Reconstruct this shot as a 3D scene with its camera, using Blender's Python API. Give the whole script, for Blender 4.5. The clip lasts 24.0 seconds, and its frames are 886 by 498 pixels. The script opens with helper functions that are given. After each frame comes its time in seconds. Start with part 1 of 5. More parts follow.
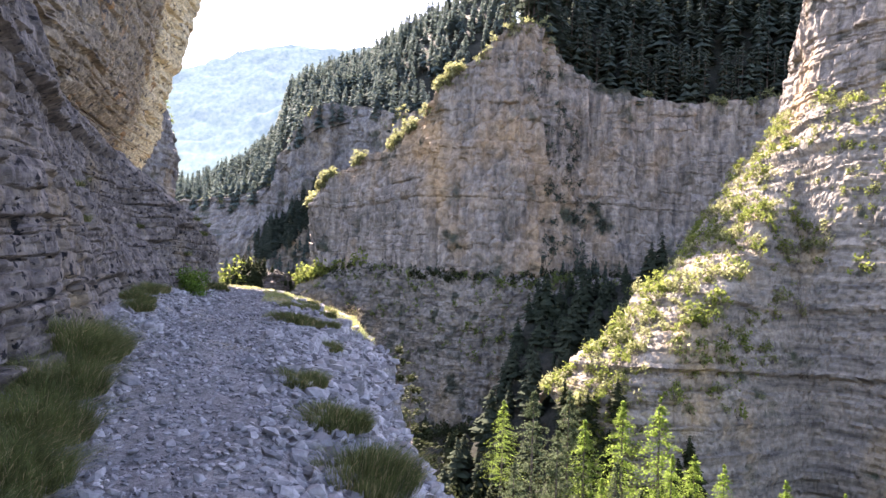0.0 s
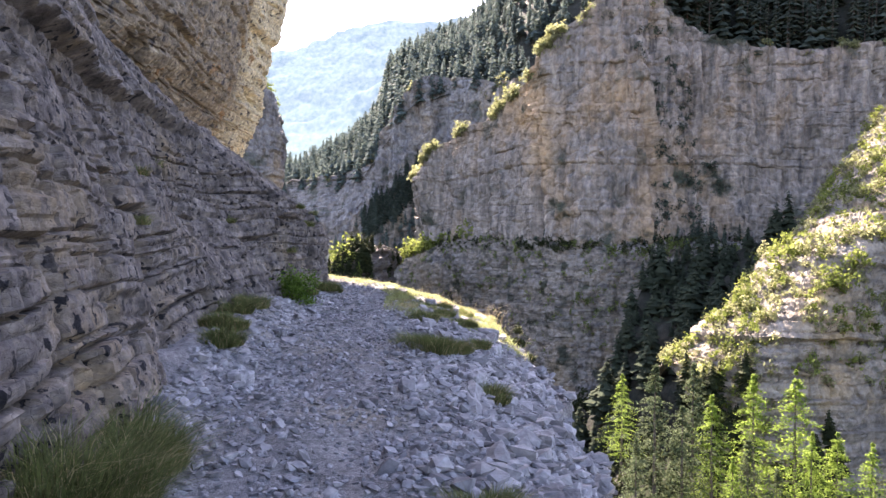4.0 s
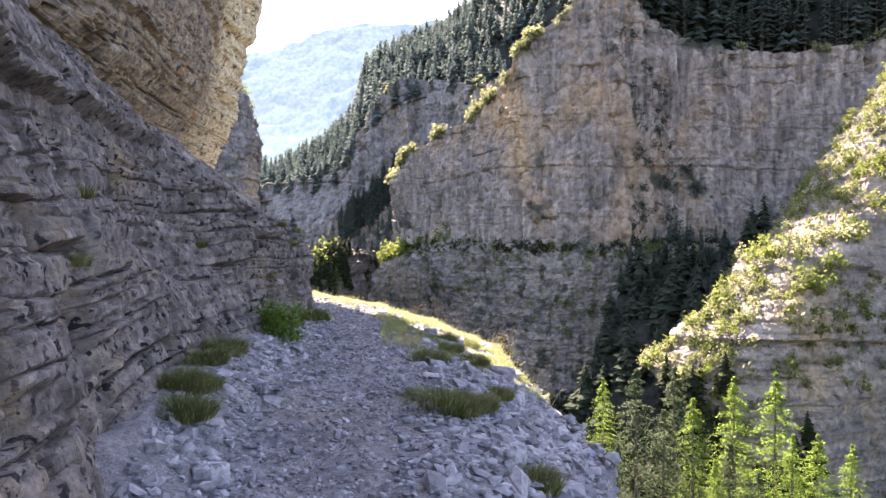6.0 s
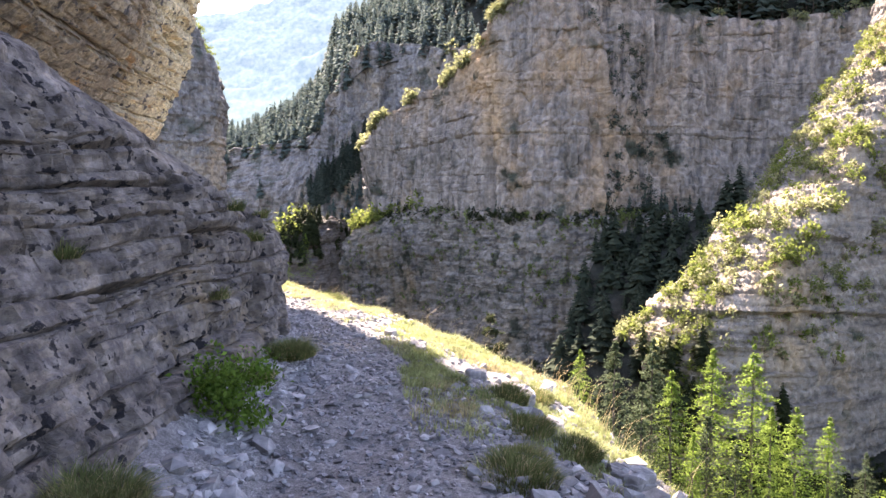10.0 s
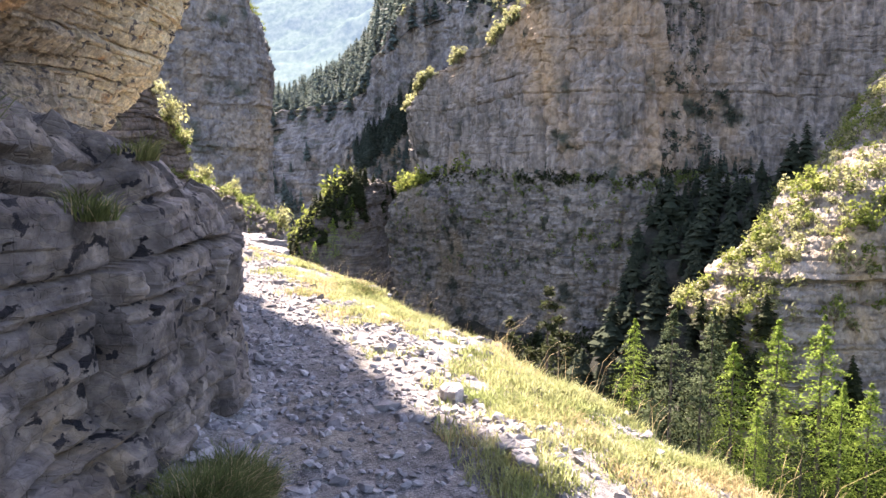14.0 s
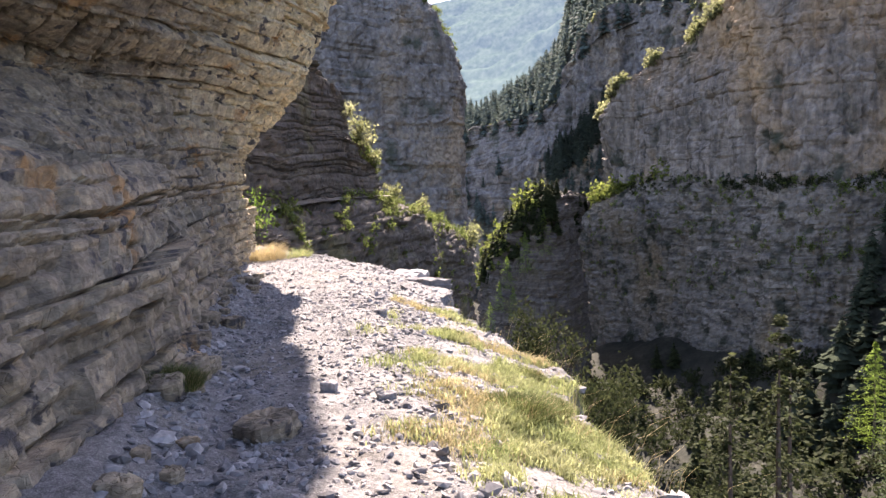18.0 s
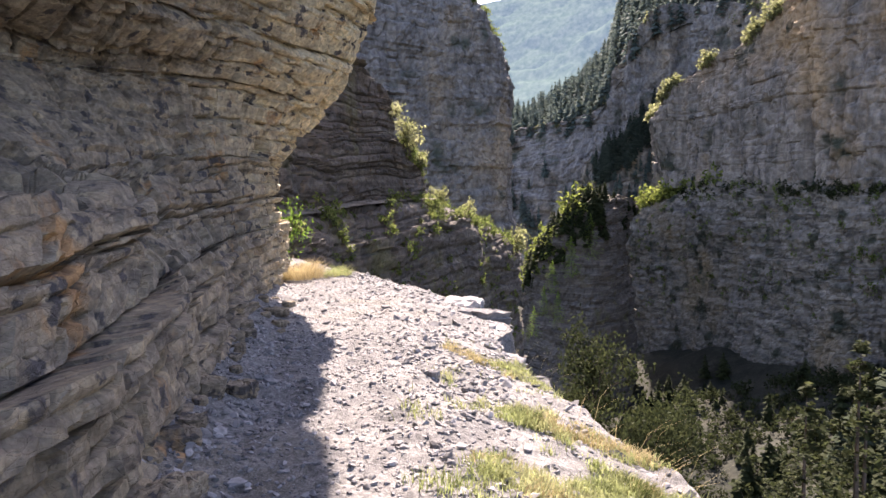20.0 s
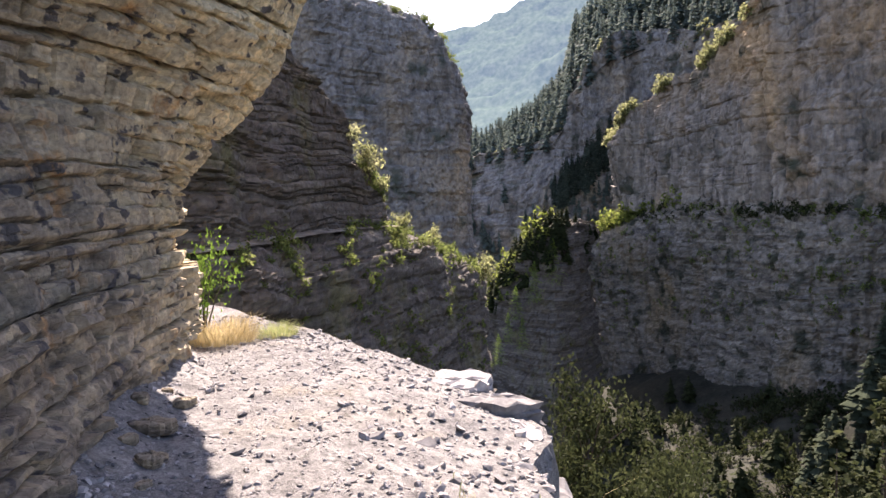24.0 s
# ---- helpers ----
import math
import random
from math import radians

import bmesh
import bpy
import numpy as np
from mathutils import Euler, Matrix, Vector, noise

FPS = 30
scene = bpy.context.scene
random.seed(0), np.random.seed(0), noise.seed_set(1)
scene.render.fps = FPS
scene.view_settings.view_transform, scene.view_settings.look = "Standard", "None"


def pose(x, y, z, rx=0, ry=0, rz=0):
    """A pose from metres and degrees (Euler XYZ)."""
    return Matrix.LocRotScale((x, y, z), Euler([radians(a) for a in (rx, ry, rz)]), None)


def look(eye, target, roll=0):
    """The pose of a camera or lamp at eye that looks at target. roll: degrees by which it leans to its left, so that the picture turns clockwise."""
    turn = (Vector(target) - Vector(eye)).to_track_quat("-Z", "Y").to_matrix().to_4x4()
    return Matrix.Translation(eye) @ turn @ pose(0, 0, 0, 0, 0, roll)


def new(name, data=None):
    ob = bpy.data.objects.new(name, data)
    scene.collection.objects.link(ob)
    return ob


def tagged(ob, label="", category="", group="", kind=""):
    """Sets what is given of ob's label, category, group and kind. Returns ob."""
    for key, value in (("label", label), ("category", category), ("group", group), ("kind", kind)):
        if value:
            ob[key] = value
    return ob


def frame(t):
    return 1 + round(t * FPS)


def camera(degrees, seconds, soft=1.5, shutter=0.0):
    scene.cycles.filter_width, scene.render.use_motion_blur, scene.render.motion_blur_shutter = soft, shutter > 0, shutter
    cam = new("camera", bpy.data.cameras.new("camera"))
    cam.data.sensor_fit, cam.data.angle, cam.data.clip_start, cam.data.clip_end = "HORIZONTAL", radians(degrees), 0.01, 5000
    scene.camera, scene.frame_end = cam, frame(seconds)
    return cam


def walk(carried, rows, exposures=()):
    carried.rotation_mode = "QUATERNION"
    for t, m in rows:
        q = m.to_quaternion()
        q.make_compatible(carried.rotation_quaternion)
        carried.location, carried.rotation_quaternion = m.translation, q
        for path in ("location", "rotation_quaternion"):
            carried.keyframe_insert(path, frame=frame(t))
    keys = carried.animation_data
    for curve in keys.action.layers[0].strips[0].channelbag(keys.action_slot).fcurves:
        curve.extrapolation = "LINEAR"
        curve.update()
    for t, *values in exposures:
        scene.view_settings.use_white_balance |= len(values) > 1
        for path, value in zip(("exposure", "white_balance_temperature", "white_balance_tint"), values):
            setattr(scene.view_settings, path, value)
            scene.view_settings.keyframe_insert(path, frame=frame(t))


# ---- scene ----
cam = camera(63.12, 24.0)
PATH = [  # seconds, eye, heading to the left of +y, tilt up, lean (degrees)
    (0.0, 0.000, 0.000, 1.600, -14.625, 1.835, 2.757),
    (0.5, -0.030, 0.394, 1.633, -12.415, 1.964, 2.889),
    (1.0, -0.064, 0.827, 1.676, -11.294, 2.156, 2.895),
    (1.5, -0.118, 1.215, 1.725, -10.438, 2.887, 2.932),
    (2.0, -0.104, 1.635, 1.785, -8.016, 3.025, 2.830),
    (2.5, -0.114, 2.034, 1.760, -7.003, 2.301, 1.431),
    (3.0, -0.136, 2.435, 1.844, -7.024, 0.026, 1.624),
    (3.5, -0.140, 2.819, 1.881, -6.770, -0.620, 1.202),
    (5.5, -0.267, 4.144, 2.108, -6.353, -1.100, 0.238),
    (6.0, -0.352, 4.582, 2.176, -8.291, -0.538, 0.427),
    (6.5, -0.468, 5.047, 2.196, -8.432, 0.191, 0.077),
    (7.0, -0.572, 5.543, 2.242, -8.008, 0.094, -0.021),
    (7.5, -0.652, 6.042, 2.216, -9.591, -0.770, -0.694),
    (8.0, -0.704, 6.501, 2.257, -11.797, -2.390, -0.254),
    (8.5, -0.700, 7.020, 2.286, -11.765, -3.165, -0.018),
    (9.0, -0.684, 7.511, 2.265, -11.518, -3.286, -0.258),
    (9.5, -0.655, 8.049, 2.350, -11.788, -3.305, 0.549),
    (10.0, -0.545, 8.612, 2.399, -10.709, -3.115, 0.755),
    (10.5, -0.558, 9.130, 2.340, -10.615, -4.059, -0.405),
    (12.5, -0.360, 11.369, 2.172, -12.256, -7.453, 0.783),
    (13.0, -0.253, 11.870, 2.214, -7.415, -6.794, 0.685),
    (13.5, -0.207, 12.310, 2.196, -4.973, -6.040, -0.564),
    (14.0, -0.157, 12.791, 2.268, -7.061, -6.110, 0.651),
    (14.5, -0.019, 13.275, 2.284, -8.483, -5.709, 0.484),
    (15.0, 0.024, 13.755, 2.260, -7.826, -5.367, -0.078),
    (15.5, 0.046, 14.273, 2.333, -5.429, -5.276, 0.192),
    (16.0, 0.142, 14.811, 2.355, 0.550, -4.558, -0.157),
    (16.5, 0.162, 15.342, 2.322, 4.410, -3.849, -0.989),
    (17.0, 0.135, 15.857, 2.340, 5.640, -3.685, -0.977),
    (17.5, 0.112, 16.299, 2.317, 6.098, -3.877, -1.653),
    (18.0, 0.061, 16.739, 2.359, 8.257, -4.996, -1.683),
    (18.5, -0.061, 17.194, 2.425, 10.136, -5.558, -1.112),
    (20.5, -0.592, 19.034, 2.678, 11.820, -3.993, -0.633),
    (21.0, -0.754, 19.512, 2.715, 11.928, -3.001, -0.477),
    (21.5, -0.940, 19.967, 2.673, 12.181, -2.853, -1.023),
    (22.0, -1.131, 20.456, 2.636, 11.720, -2.743, -1.429),
    (22.5, -1.235, 20.969, 2.639, 12.038, -3.449, -1.510),
    (23.0, -1.386, 21.475, 2.596, 9.911, -4.732, -1.907),
    (23.5, -1.477, 22.010, 2.556, 7.832, -4.348, -1.796),
    (24.0, -1.578, 22.538, 2.575, 8.499, -2.835, -1.645),
]


def stand(x, y, z, heading, tilt, lean):
    h, p = radians(heading), radians(tilt)
    eye = Vector((x, y, z))
    return look(eye, eye + Vector((-math.sin(h) * math.cos(p), math.cos(h) * math.cos(p), math.sin(p))), lean)


walk(cam, [(t, stand(*p)) for t, *p in PATH], [(0.0, 2.95, 6850, 27), (10.0, 3.0, 6950, 26), (14.0, 2.76, 7000, 25), (16.0, 2.35, 6900, 24), (18.0, 2.18, 6800, 24), (24.0, 1.98, 6850, 24)])

# ---- world and sun ----
SUN_HEADING, SUN_HEIGHT = 8.0, 46.0  # degrees to the left of +y, and above the horizon
world = bpy.data.worlds.new("sky")
scene.world = world
world.use_nodes = True
wn = world.node_tree
sky = wn.nodes.new("ShaderNodeTexSky")
sky.sky_type, sky.sun_disc = "NISHITA", False
sky.sun_elevation, sky.sun_rotation = radians(SUN_HEIGHT), radians(-SUN_HEADING)
sky.altitude, sky.air_density, sky.dust_density, sky.ozone_density = 900, 1.0, 2.5, 1.0
wn.links.new(sky.outputs[0], wn.nodes["Background"].inputs[0])
wn.nodes["Background"].inputs[1].default_value = 0.10
sun = new("sun", bpy.data.lights.new("sun", "SUN"))
sun.data.energy, sun.data.angle, sun.data.color = 5.0, radians(0.53), (1.0, 0.93, 0.80)
sh, se = radians(SUN_HEADING), radians(SUN_HEIGHT)
SUN_WAY = Vector((-math.sin(sh) * math.cos(se), math.cos(sh) * math.cos(se), math.sin(se)))
sun.matrix_world = look(SUN_WAY * 100, (0, 0, 0))

# ---- noise on arrays ----

def hashed(ix, iy, iz, seed=0):
    """A fixed random number from 0 to 1 for each whole-numbered cell."""
    n = ix.astype(np.int64) * 374761393 + iy.astype(np.int64) * 668265263 + iz.astype(np.int64) * 2147483647 + seed * 1274126177
    n = (n ^ (n >> 13)) * 1274126177 & 0xFFFFFFFF
    n = (n ^ (n >> 16)) * 2246822519 & 0xFFFFFFFF
    return ((n ^ (n >> 15)) & 0xFFFFFF) / 16777215.0


def bumps(p, seed=0):
    """Smooth noise from -1 to 1 at points p (..., 3), one cell a metre."""
    i = np.floor(p)
    f = p - i
    f = f * f * (3 - 2 * f)
    i = i.astype(np.int64)
    out = 0
    for a in (0, 1):
        for b in (0, 1):
            for c in (0, 1):
                w = (f[..., 0] if a else 1 - f[..., 0]) * (f[..., 1] if b else 1 - f[..., 1]) * (f[..., 2] if c else 1 - f[..., 2])
                out = out + w * hashed(i[..., 0] + a, i[..., 1] + b, i[..., 2] + c, seed)
    return out * 2 - 1


def fractal(p, octaves=4, seed=0, gain=0.5):
    out, amp = 0, 1.0
    for k in range(octaves):
        out = out + amp * bumps(p * 2.03**k + 17.3 * k, seed + k)
        amp *= gain
    return out


def cracks(p, seed=0):
    """0 on the seams between rounded chunks of about a metre, rising to 1 inside them, and each chunk's own random number."""
    i = np.floor(p).astype(np.int64)
    f = (p - i).astype(np.float32)
    first = np.full(p.shape[:-1], 9.0, np.float32)
    second, own = first.copy(), np.zeros_like(first)
    for a in (-1, 0, 1):
        for b in (-1, 0, 1):
            for c in (-1, 0, 1):
                x, y, z = i[..., 0] + a, i[..., 1] + b, i[..., 2] + c
                h = hashed(x, y, z, seed).astype(np.float32)
                d = np.sqrt((a + h - f[..., 0]) ** 2 + (b + (h * 7.31) % 1 - f[..., 1]) ** 2 + (c + (h * 29.7) % 1 - f[..., 2]) ** 2)
                near = d < first
                second = np.where(near, first, np.minimum(second, d))
                own = np.where(near, (h * 113.7) % 1, own)
                first = np.where(near, d, first)
    return np.clip((second - first) / 0.45, 0, 1), own


def rock(p, along, layer, depth, seed, dip=(0.0, 0.0), flute=0.0, grain=1.0, blocks=1.0, joints=1.0, beds=1.0, swell=0.0, worn=0.25, chunks=0.0, chunk=(1, 1, 1), fold=1.1):
    """How far bedded rock stands out at points p: beds of uneven thickness, broken into blocks, with open joints and rough faces."""
    warp = fractal(p / (layer * 9), 2, seed) * layer * fold
    z = (p[..., 2] + p[..., 0] * dip[0] + p[..., 1] * dip[1] + warp) / layer
    z = z + 0.45 * np.sin(z * 1.7 + 1.3) + 0.3 * np.sin(z * 0.61)
    bed = np.floor(z)
    zf = z - bed
    zero = np.zeros_like(bed)
    out = beds * ((hashed(bed, zero, zero, seed) - 0.5) * 0.9 + (hashed(np.floor(z / 3.1), zero, zero, seed + 3) - 0.5) * 1.2)
    s = along / (layer * (1.2 + 2.2 * hashed(bed, zero, zero, seed + 5))) + 13 * hashed(bed, zero, zero, seed + 6) + 0.35 * bumps(p / layer, seed + 8)
    cell = np.floor(s)
    sf = s - cell
    out = out + blocks * (hashed(bed, cell, zero, seed + 9) - 0.5) * 0.9
    edge = np.minimum(np.minimum(zf, 1 - zf) * 1.0, np.minimum(sf, 1 - sf) * 2.0)
    joint = np.clip(1 - edge / 0.10, 0, 1)
    out = out - joints * (0.55 * joint * (0.3 + hashed(bed, cell, zero, seed + 11)) + worn * np.clip(1 - edge / 0.3, 0, 1) ** 2)
    out = out + beds * 0.4 * (hashed(np.floor(z * 3.3 + 0.4 * bumps(p / layer, seed + 14)), cell, zero, seed + 15) - 0.5)
    out = out + (zf - 0.5) * (hashed(bed, cell, zero, seed + 12) - 0.4) * 0.7
    out = out + 1.2 * fractal(p / (layer * 7), 3, seed + 20) + grain * 0.35 * fractal(p / (layer * 0.8), 3, seed + 30, 0.6)
    if swell:
        out = out + swell * fractal(p / (layer * np.array([9, 9, 14])), 3, seed + 60)
    if chunks:
        q = p + 0.35 * layer * np.stack([bumps(p / layer * 1.3, seed + 50), bumps(p / layer * 1.3, seed + 51), bumps(p / layer * 1.3, seed + 52)], -1)
        seam, own = cracks(q / (np.array(chunk) * layer), seed + 53)
        fine, own2 = cracks(q / (np.array(chunk) * layer * 0.36), seed + 54)
        out = out + chunks * (1.5 * np.sqrt(seam) - 1.2 + 1.1 * (own - 0.5) + 0.55 * np.sqrt(fine) + 0.4 * (own2 - 0.5) - 0.3)
    if flute:
        q = p / np.array([layer * 1.3, layer * 1.3, layer * 14])
        out = out + flute * (1 - 2 * np.abs(fractal(q, 3, seed + 40)))
    return out * depth


def blocky(s, z, seed):
    """Blocks laid in uneven beds, about one by one, some of them two beds high: how far inside its block a point lies, the block's random number and the way from its middle."""
    zero = np.zeros_like(s)
    z = z + 0.30 * np.sin(z * 1.9 + seed) + 0.15 * np.sin(z * 4.3)
    got = []
    for high in (1, 2):
        bed = np.floor(z / high)
        zf = z / high - bed
        wide = high**0.6 * (0.55 + 1.1 * hashed(bed, zero, zero, seed + high))
        run = s / wide + 17.0 * hashed(bed, zero, zero, seed + 2 + high) + 0.18 * (zf - 0.5) * (hashed(bed, zero, zero, seed + 7) - 0.5)
        cell = np.floor(run)
        sf = run - cell
        own = hashed(bed, cell, zero + high, seed + 5)
        inside = np.minimum(np.minimum(zf, 1 - zf) * high, np.minimum(sf, 1 - sf) * wide * 2.0)
        got.append((inside, own, sf - 0.5, zf - 0.5))
    tall = got[1][1] > 0.55
    return [np.where(tall, b, a) for a, b in zip(*got)]


def broken(p, along, seed, courses, dip=(0.0, 0.0), swell=0.1, grain=0.012, beds=(0.8, 0.1)):
    """How far a weathered limestone face stands out: irregular blocks at several sizes (height, length, depth, joint), tilted faces, open seams and a few set-back beds."""
    out = swell * fractal(p / 2.2, 3, seed) + grain * fractal(p / 0.11, 4, seed + 1, 0.6) + 1.5 * grain * fractal(p / 0.5, 3, seed + 2)
    level = p[..., 2] + p[..., 0] * dip[0] + p[..., 1] * dip[1] + 0.10 * beds[0] * fractal(p / (beds[0] * 3), 3, seed + 3)
    b = level / beds[0]
    b = b + 0.35 * np.sin(b * 2.3) + 0.2 * np.sin(b * 5.1)
    bed, zero = np.floor(b), np.zeros_like(b)
    reach = np.clip(1.2 + 1.6 * fractal(p / (beds[0] * 4), 2, seed + 4), 0.2, 1.6)
    lip = np.clip((b - bed) / 0.12, 0, 1)
    out = out + beds[1] * reach * (1.6 * (hashed(bed, zero, zero, seed + 5) - 0.5) - 0.9 * (1 - lip) ** 2 * (hashed(bed, np.floor(along / (2.5 * beds[0])), zero, seed + 6) > 0.35))
    for k, (high, long, deep, joint) in enumerate(courses):
        sd = seed + 10 * k + 15
        bend = fractal(p / (long * 1.1), 3, sd)
        u, v = (along + 0.05 * long * bend + 0.10 * level) / long, (level + 0.07 * high * fractal(p / (long * 0.9), 3, sd + 1)) / high
        inside, own, du, dv = blocky(u, v, sd + 2)
        alive = 1.0 if k == 0 else np.clip(0.75 + 1.4 * fractal(p / (2.2 * courses[0][1]), 2, sd + 3), 0.15, 1.4)
        tilt = du * (((own * 37.7) % 1) - 0.5) * 1.1 + dv * (((own * 91.3) % 1) - 0.35) * 1.1
        round_ = -0.15 * np.clip(1 - inside / 0.10, 0, 1) ** 2
        seam = np.clip(1.4 - inside / np.maximum(0.03 / high, 0.06), 0, 1) * np.clip(((own * 17.3) % 1) * 2.2 - 0.4, 0, 1)
        out = out + alive * deep * (1.7 * (own - 0.5) + tilt + round_) - joint * seam
    return out


# ---- building ----
def grown(rows, nu, nv, smooth=True):
    """A grid of nv x nu points through a few rows of points; nu and nv may be lists of the places between the given points."""
    g = np.array(rows, float)

    def along(a, n):
        m = len(a)
        t = np.linspace(0, m - 1, n) if np.isscalar(n) else np.asarray(n)
        i = np.clip(t.astype(int), 0, m - 2)
        f = (t - i).reshape((-1,) + (1,) * (a.ndim - 1))
        if not smooth:
            return a[i] * (1 - f) + a[i + 1] * f
        p0, p1, p2, p3 = a[np.maximum(i - 1, 0)], a[i], a[i + 1], a[np.minimum(i + 2, m - 1)]
        return 0.5 * (2 * p1 + (p2 - p0) * f + (2 * p0 - 5 * p1 + 4 * p2 - p3) * f**2 + (3 * p1 - p0 - 3 * p2 + p3) * f**3)

    g = along(g, nv)
    return np.swapaxes(along(np.swapaxes(g, 0, 1), nu), 0, 1)


def normals(g):
    du, dv = np.gradient(g, axis=1), np.gradient(g, axis=0)
    n = np.cross(du, dv)
    return n / (np.linalg.norm(n, axis=-1, keepdims=True) + 1e-9)


def mesh(name, verts, faces, material, smooth=False):
    me = bpy.data.meshes.new(name)
    verts, faces = np.asarray(verts, np.float32), np.asarray(faces, np.int32)
    k = faces.shape[1]
    me.vertices.add(len(verts))
    me.vertices.foreach_set("co", verts.ravel())
    me.loops.add(faces.size)
    me.loops.foreach_set("vertex_index", faces.ravel())
    me.polygons.add(len(faces))
    me.polygons.foreach_set("loop_start", np.arange(0, faces.size, k, dtype=np.int32))
    me.polygons.foreach_set("use_smooth", np.full(len(faces), smooth))
    me.update(calc_edges=True)
    me.materials.append(material)
    return me


def grid_faces(nv, nu):
    a = np.arange(nv * nu).reshape(nv, nu)
    return np.stack([a[:-1, :-1], a[:-1, 1:], a[1:, 1:], a[1:, :-1]], -1).reshape(-1, 4)


def sheet(name, g, material, smooth=False, parent=None):
    ob = new(name, mesh(name, g.reshape(-1, 3), grid_faces(*g.shape[:2]), material, smooth))
    ob.parent = parent
    return ob


def part(name, me, parent, label=""):
    ob = new(name, me)
    ob.parent = parent
    return tagged(ob, label) if label else ob


def length_along(g):
    d = np.linalg.norm(np.diff(g[..., :2], axis=1), axis=-1)
    return np.concatenate([np.zeros((g.shape[0], 1)), np.cumsum(d, axis=1)], axis=1).mean(0)[None, :] * np.ones(g.shape[:2])


def cliff(name, rows, nu, nv, material, layer, depth, seed, out=1.0, smooth=False, **more):
    """A rock face through a few rows of points, roughened along its normals."""
    g = grown(rows, nu, nv)
    n = normals(g) * out
    run = length_along(g)
    g = g + n * (broken(g, run, seed, layer, **more) if depth is None else rock(g, run, layer, depth, seed, **more))[..., None]
    return sheet(name, g, material, smooth), g

# ---- materials ----
def material(name, stops, scale=1.0, stretch=(1, 1, 1), stain=None, stain_scale=0.3, stain_edge=(0.55, 0.7), dark=None, dark_scale=2.0, dark_edge=(0.6, 0.64),
             cluster=None, bump=0.3, bump_scale=12.0, rough=0.9, leaf=0.0, vary=0.0, cells=None, speck=0.65, light=None, pebble=0.0, facets=None):
    """Colour from noise at several sizes: the ground tones, broad stains, sharp-edged dark patches, and fine relief."""
    m = bpy.data.materials.new(name)
    m.use_nodes = True
    t = m.node_tree
    bsdf = t.nodes["Principled BSDF"]
    bsdf.inputs["Roughness"].default_value = rough
    bsdf.inputs["Specular IOR Level"].default_value = 0.25
    if leaf:
        bsdf.inputs["Specular IOR Level"].default_value = 0.05
    geo = t.nodes.new("ShaderNodeNewGeometry")

    def tex(size, squash=(1, 1, 1), detail=6.0, roughness=0.62):
        mp = t.nodes.new("ShaderNodeMapping")
        mp.inputs["Scale"].default_value = [size * s for s in squash]
        t.links.new(geo.outputs["Position"], mp.inputs["Vector"])
        n = t.nodes.new("ShaderNodeTexNoise")
        n.inputs["Scale"].default_value, n.inputs["Detail"].default_value, n.inputs["Roughness"].default_value = 1.0, detail, roughness
        t.links.new(mp.outputs[0], n.inputs["Vector"])
        return n.outputs["Fac"]

    def ramp(fac, pairs):
        r = t.nodes.new("ShaderNodeValToRGB")
        while len(r.color_ramp.elements) < len(pairs):
            r.color_ramp.elements.new(0.5)
        for e, (at, c) in zip(r.color_ramp.elements, pairs):
            e.position, e.color = at, (*c, 1)
        t.links.new(fac, r.inputs[0])
        return r.outputs[0]

    def mix(fac, a, b, how="MIX"):
        n = t.nodes.new("ShaderNodeMix")
        n.data_type, n.blend_type = "RGBA", how
        if isinstance(fac, float):
            n.inputs[0].default_value = fac
        else:
            t.links.new(fac, n.inputs[0])
        for socket, v in ((n.inputs[6], a), (n.inputs[7], b)):
            if isinstance(v, tuple):
                socket.default_value = (*v, 1)
            else:
                t.links.new(v, socket)
        return n.outputs[2]

    black, white = (0, 0, 0), (1, 1, 1)
    pattern = tex(scale, stretch)
    colour = ramp(pattern, stops)
    if light:
        # towards the tip a less weathered, paler ochre, with bounced sunlight put into it
        way, stops_2 = light
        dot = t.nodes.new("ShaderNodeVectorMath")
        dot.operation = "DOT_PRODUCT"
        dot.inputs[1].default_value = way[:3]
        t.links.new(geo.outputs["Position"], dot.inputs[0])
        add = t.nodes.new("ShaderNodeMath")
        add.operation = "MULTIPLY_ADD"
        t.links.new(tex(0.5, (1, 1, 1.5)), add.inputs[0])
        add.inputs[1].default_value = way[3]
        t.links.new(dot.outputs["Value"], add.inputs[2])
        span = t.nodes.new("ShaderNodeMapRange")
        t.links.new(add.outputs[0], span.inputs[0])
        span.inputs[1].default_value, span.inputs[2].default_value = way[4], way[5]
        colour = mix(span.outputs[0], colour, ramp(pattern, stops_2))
    if stain:
        colour = mix(ramp(tex(stain_scale, (1, 1, 0.6)), [(stain_edge[0], black), (stain_edge[1], white)]), colour, stain)
    if cells:
        # each block of the bed has a tone of its own
        mp = t.nodes.new("ShaderNodeMapping")
        mp.inputs["Scale"].default_value = cells[0]
        t.links.new(geo.outputs["Position"], mp.inputs["Vector"])
        vor = t.nodes.new("ShaderNodeTexVoronoi")
        t.links.new(mp.outputs[0], vor.inputs["Vector"])
        split = t.nodes.new("ShaderNodeSeparateColor")
        t.links.new(vor.outputs["Color"], split.inputs[0])
        low, high = 1 - cells[1], 1 + cells[1]
        colour = mix(1.0, colour, ramp(split.outputs[0], [(0.0, (low, low * 1.01, low * 1.05)), (0.6, white), (1.0, (high, high * 0.96, high * 0.88))]), "MULTIPLY")
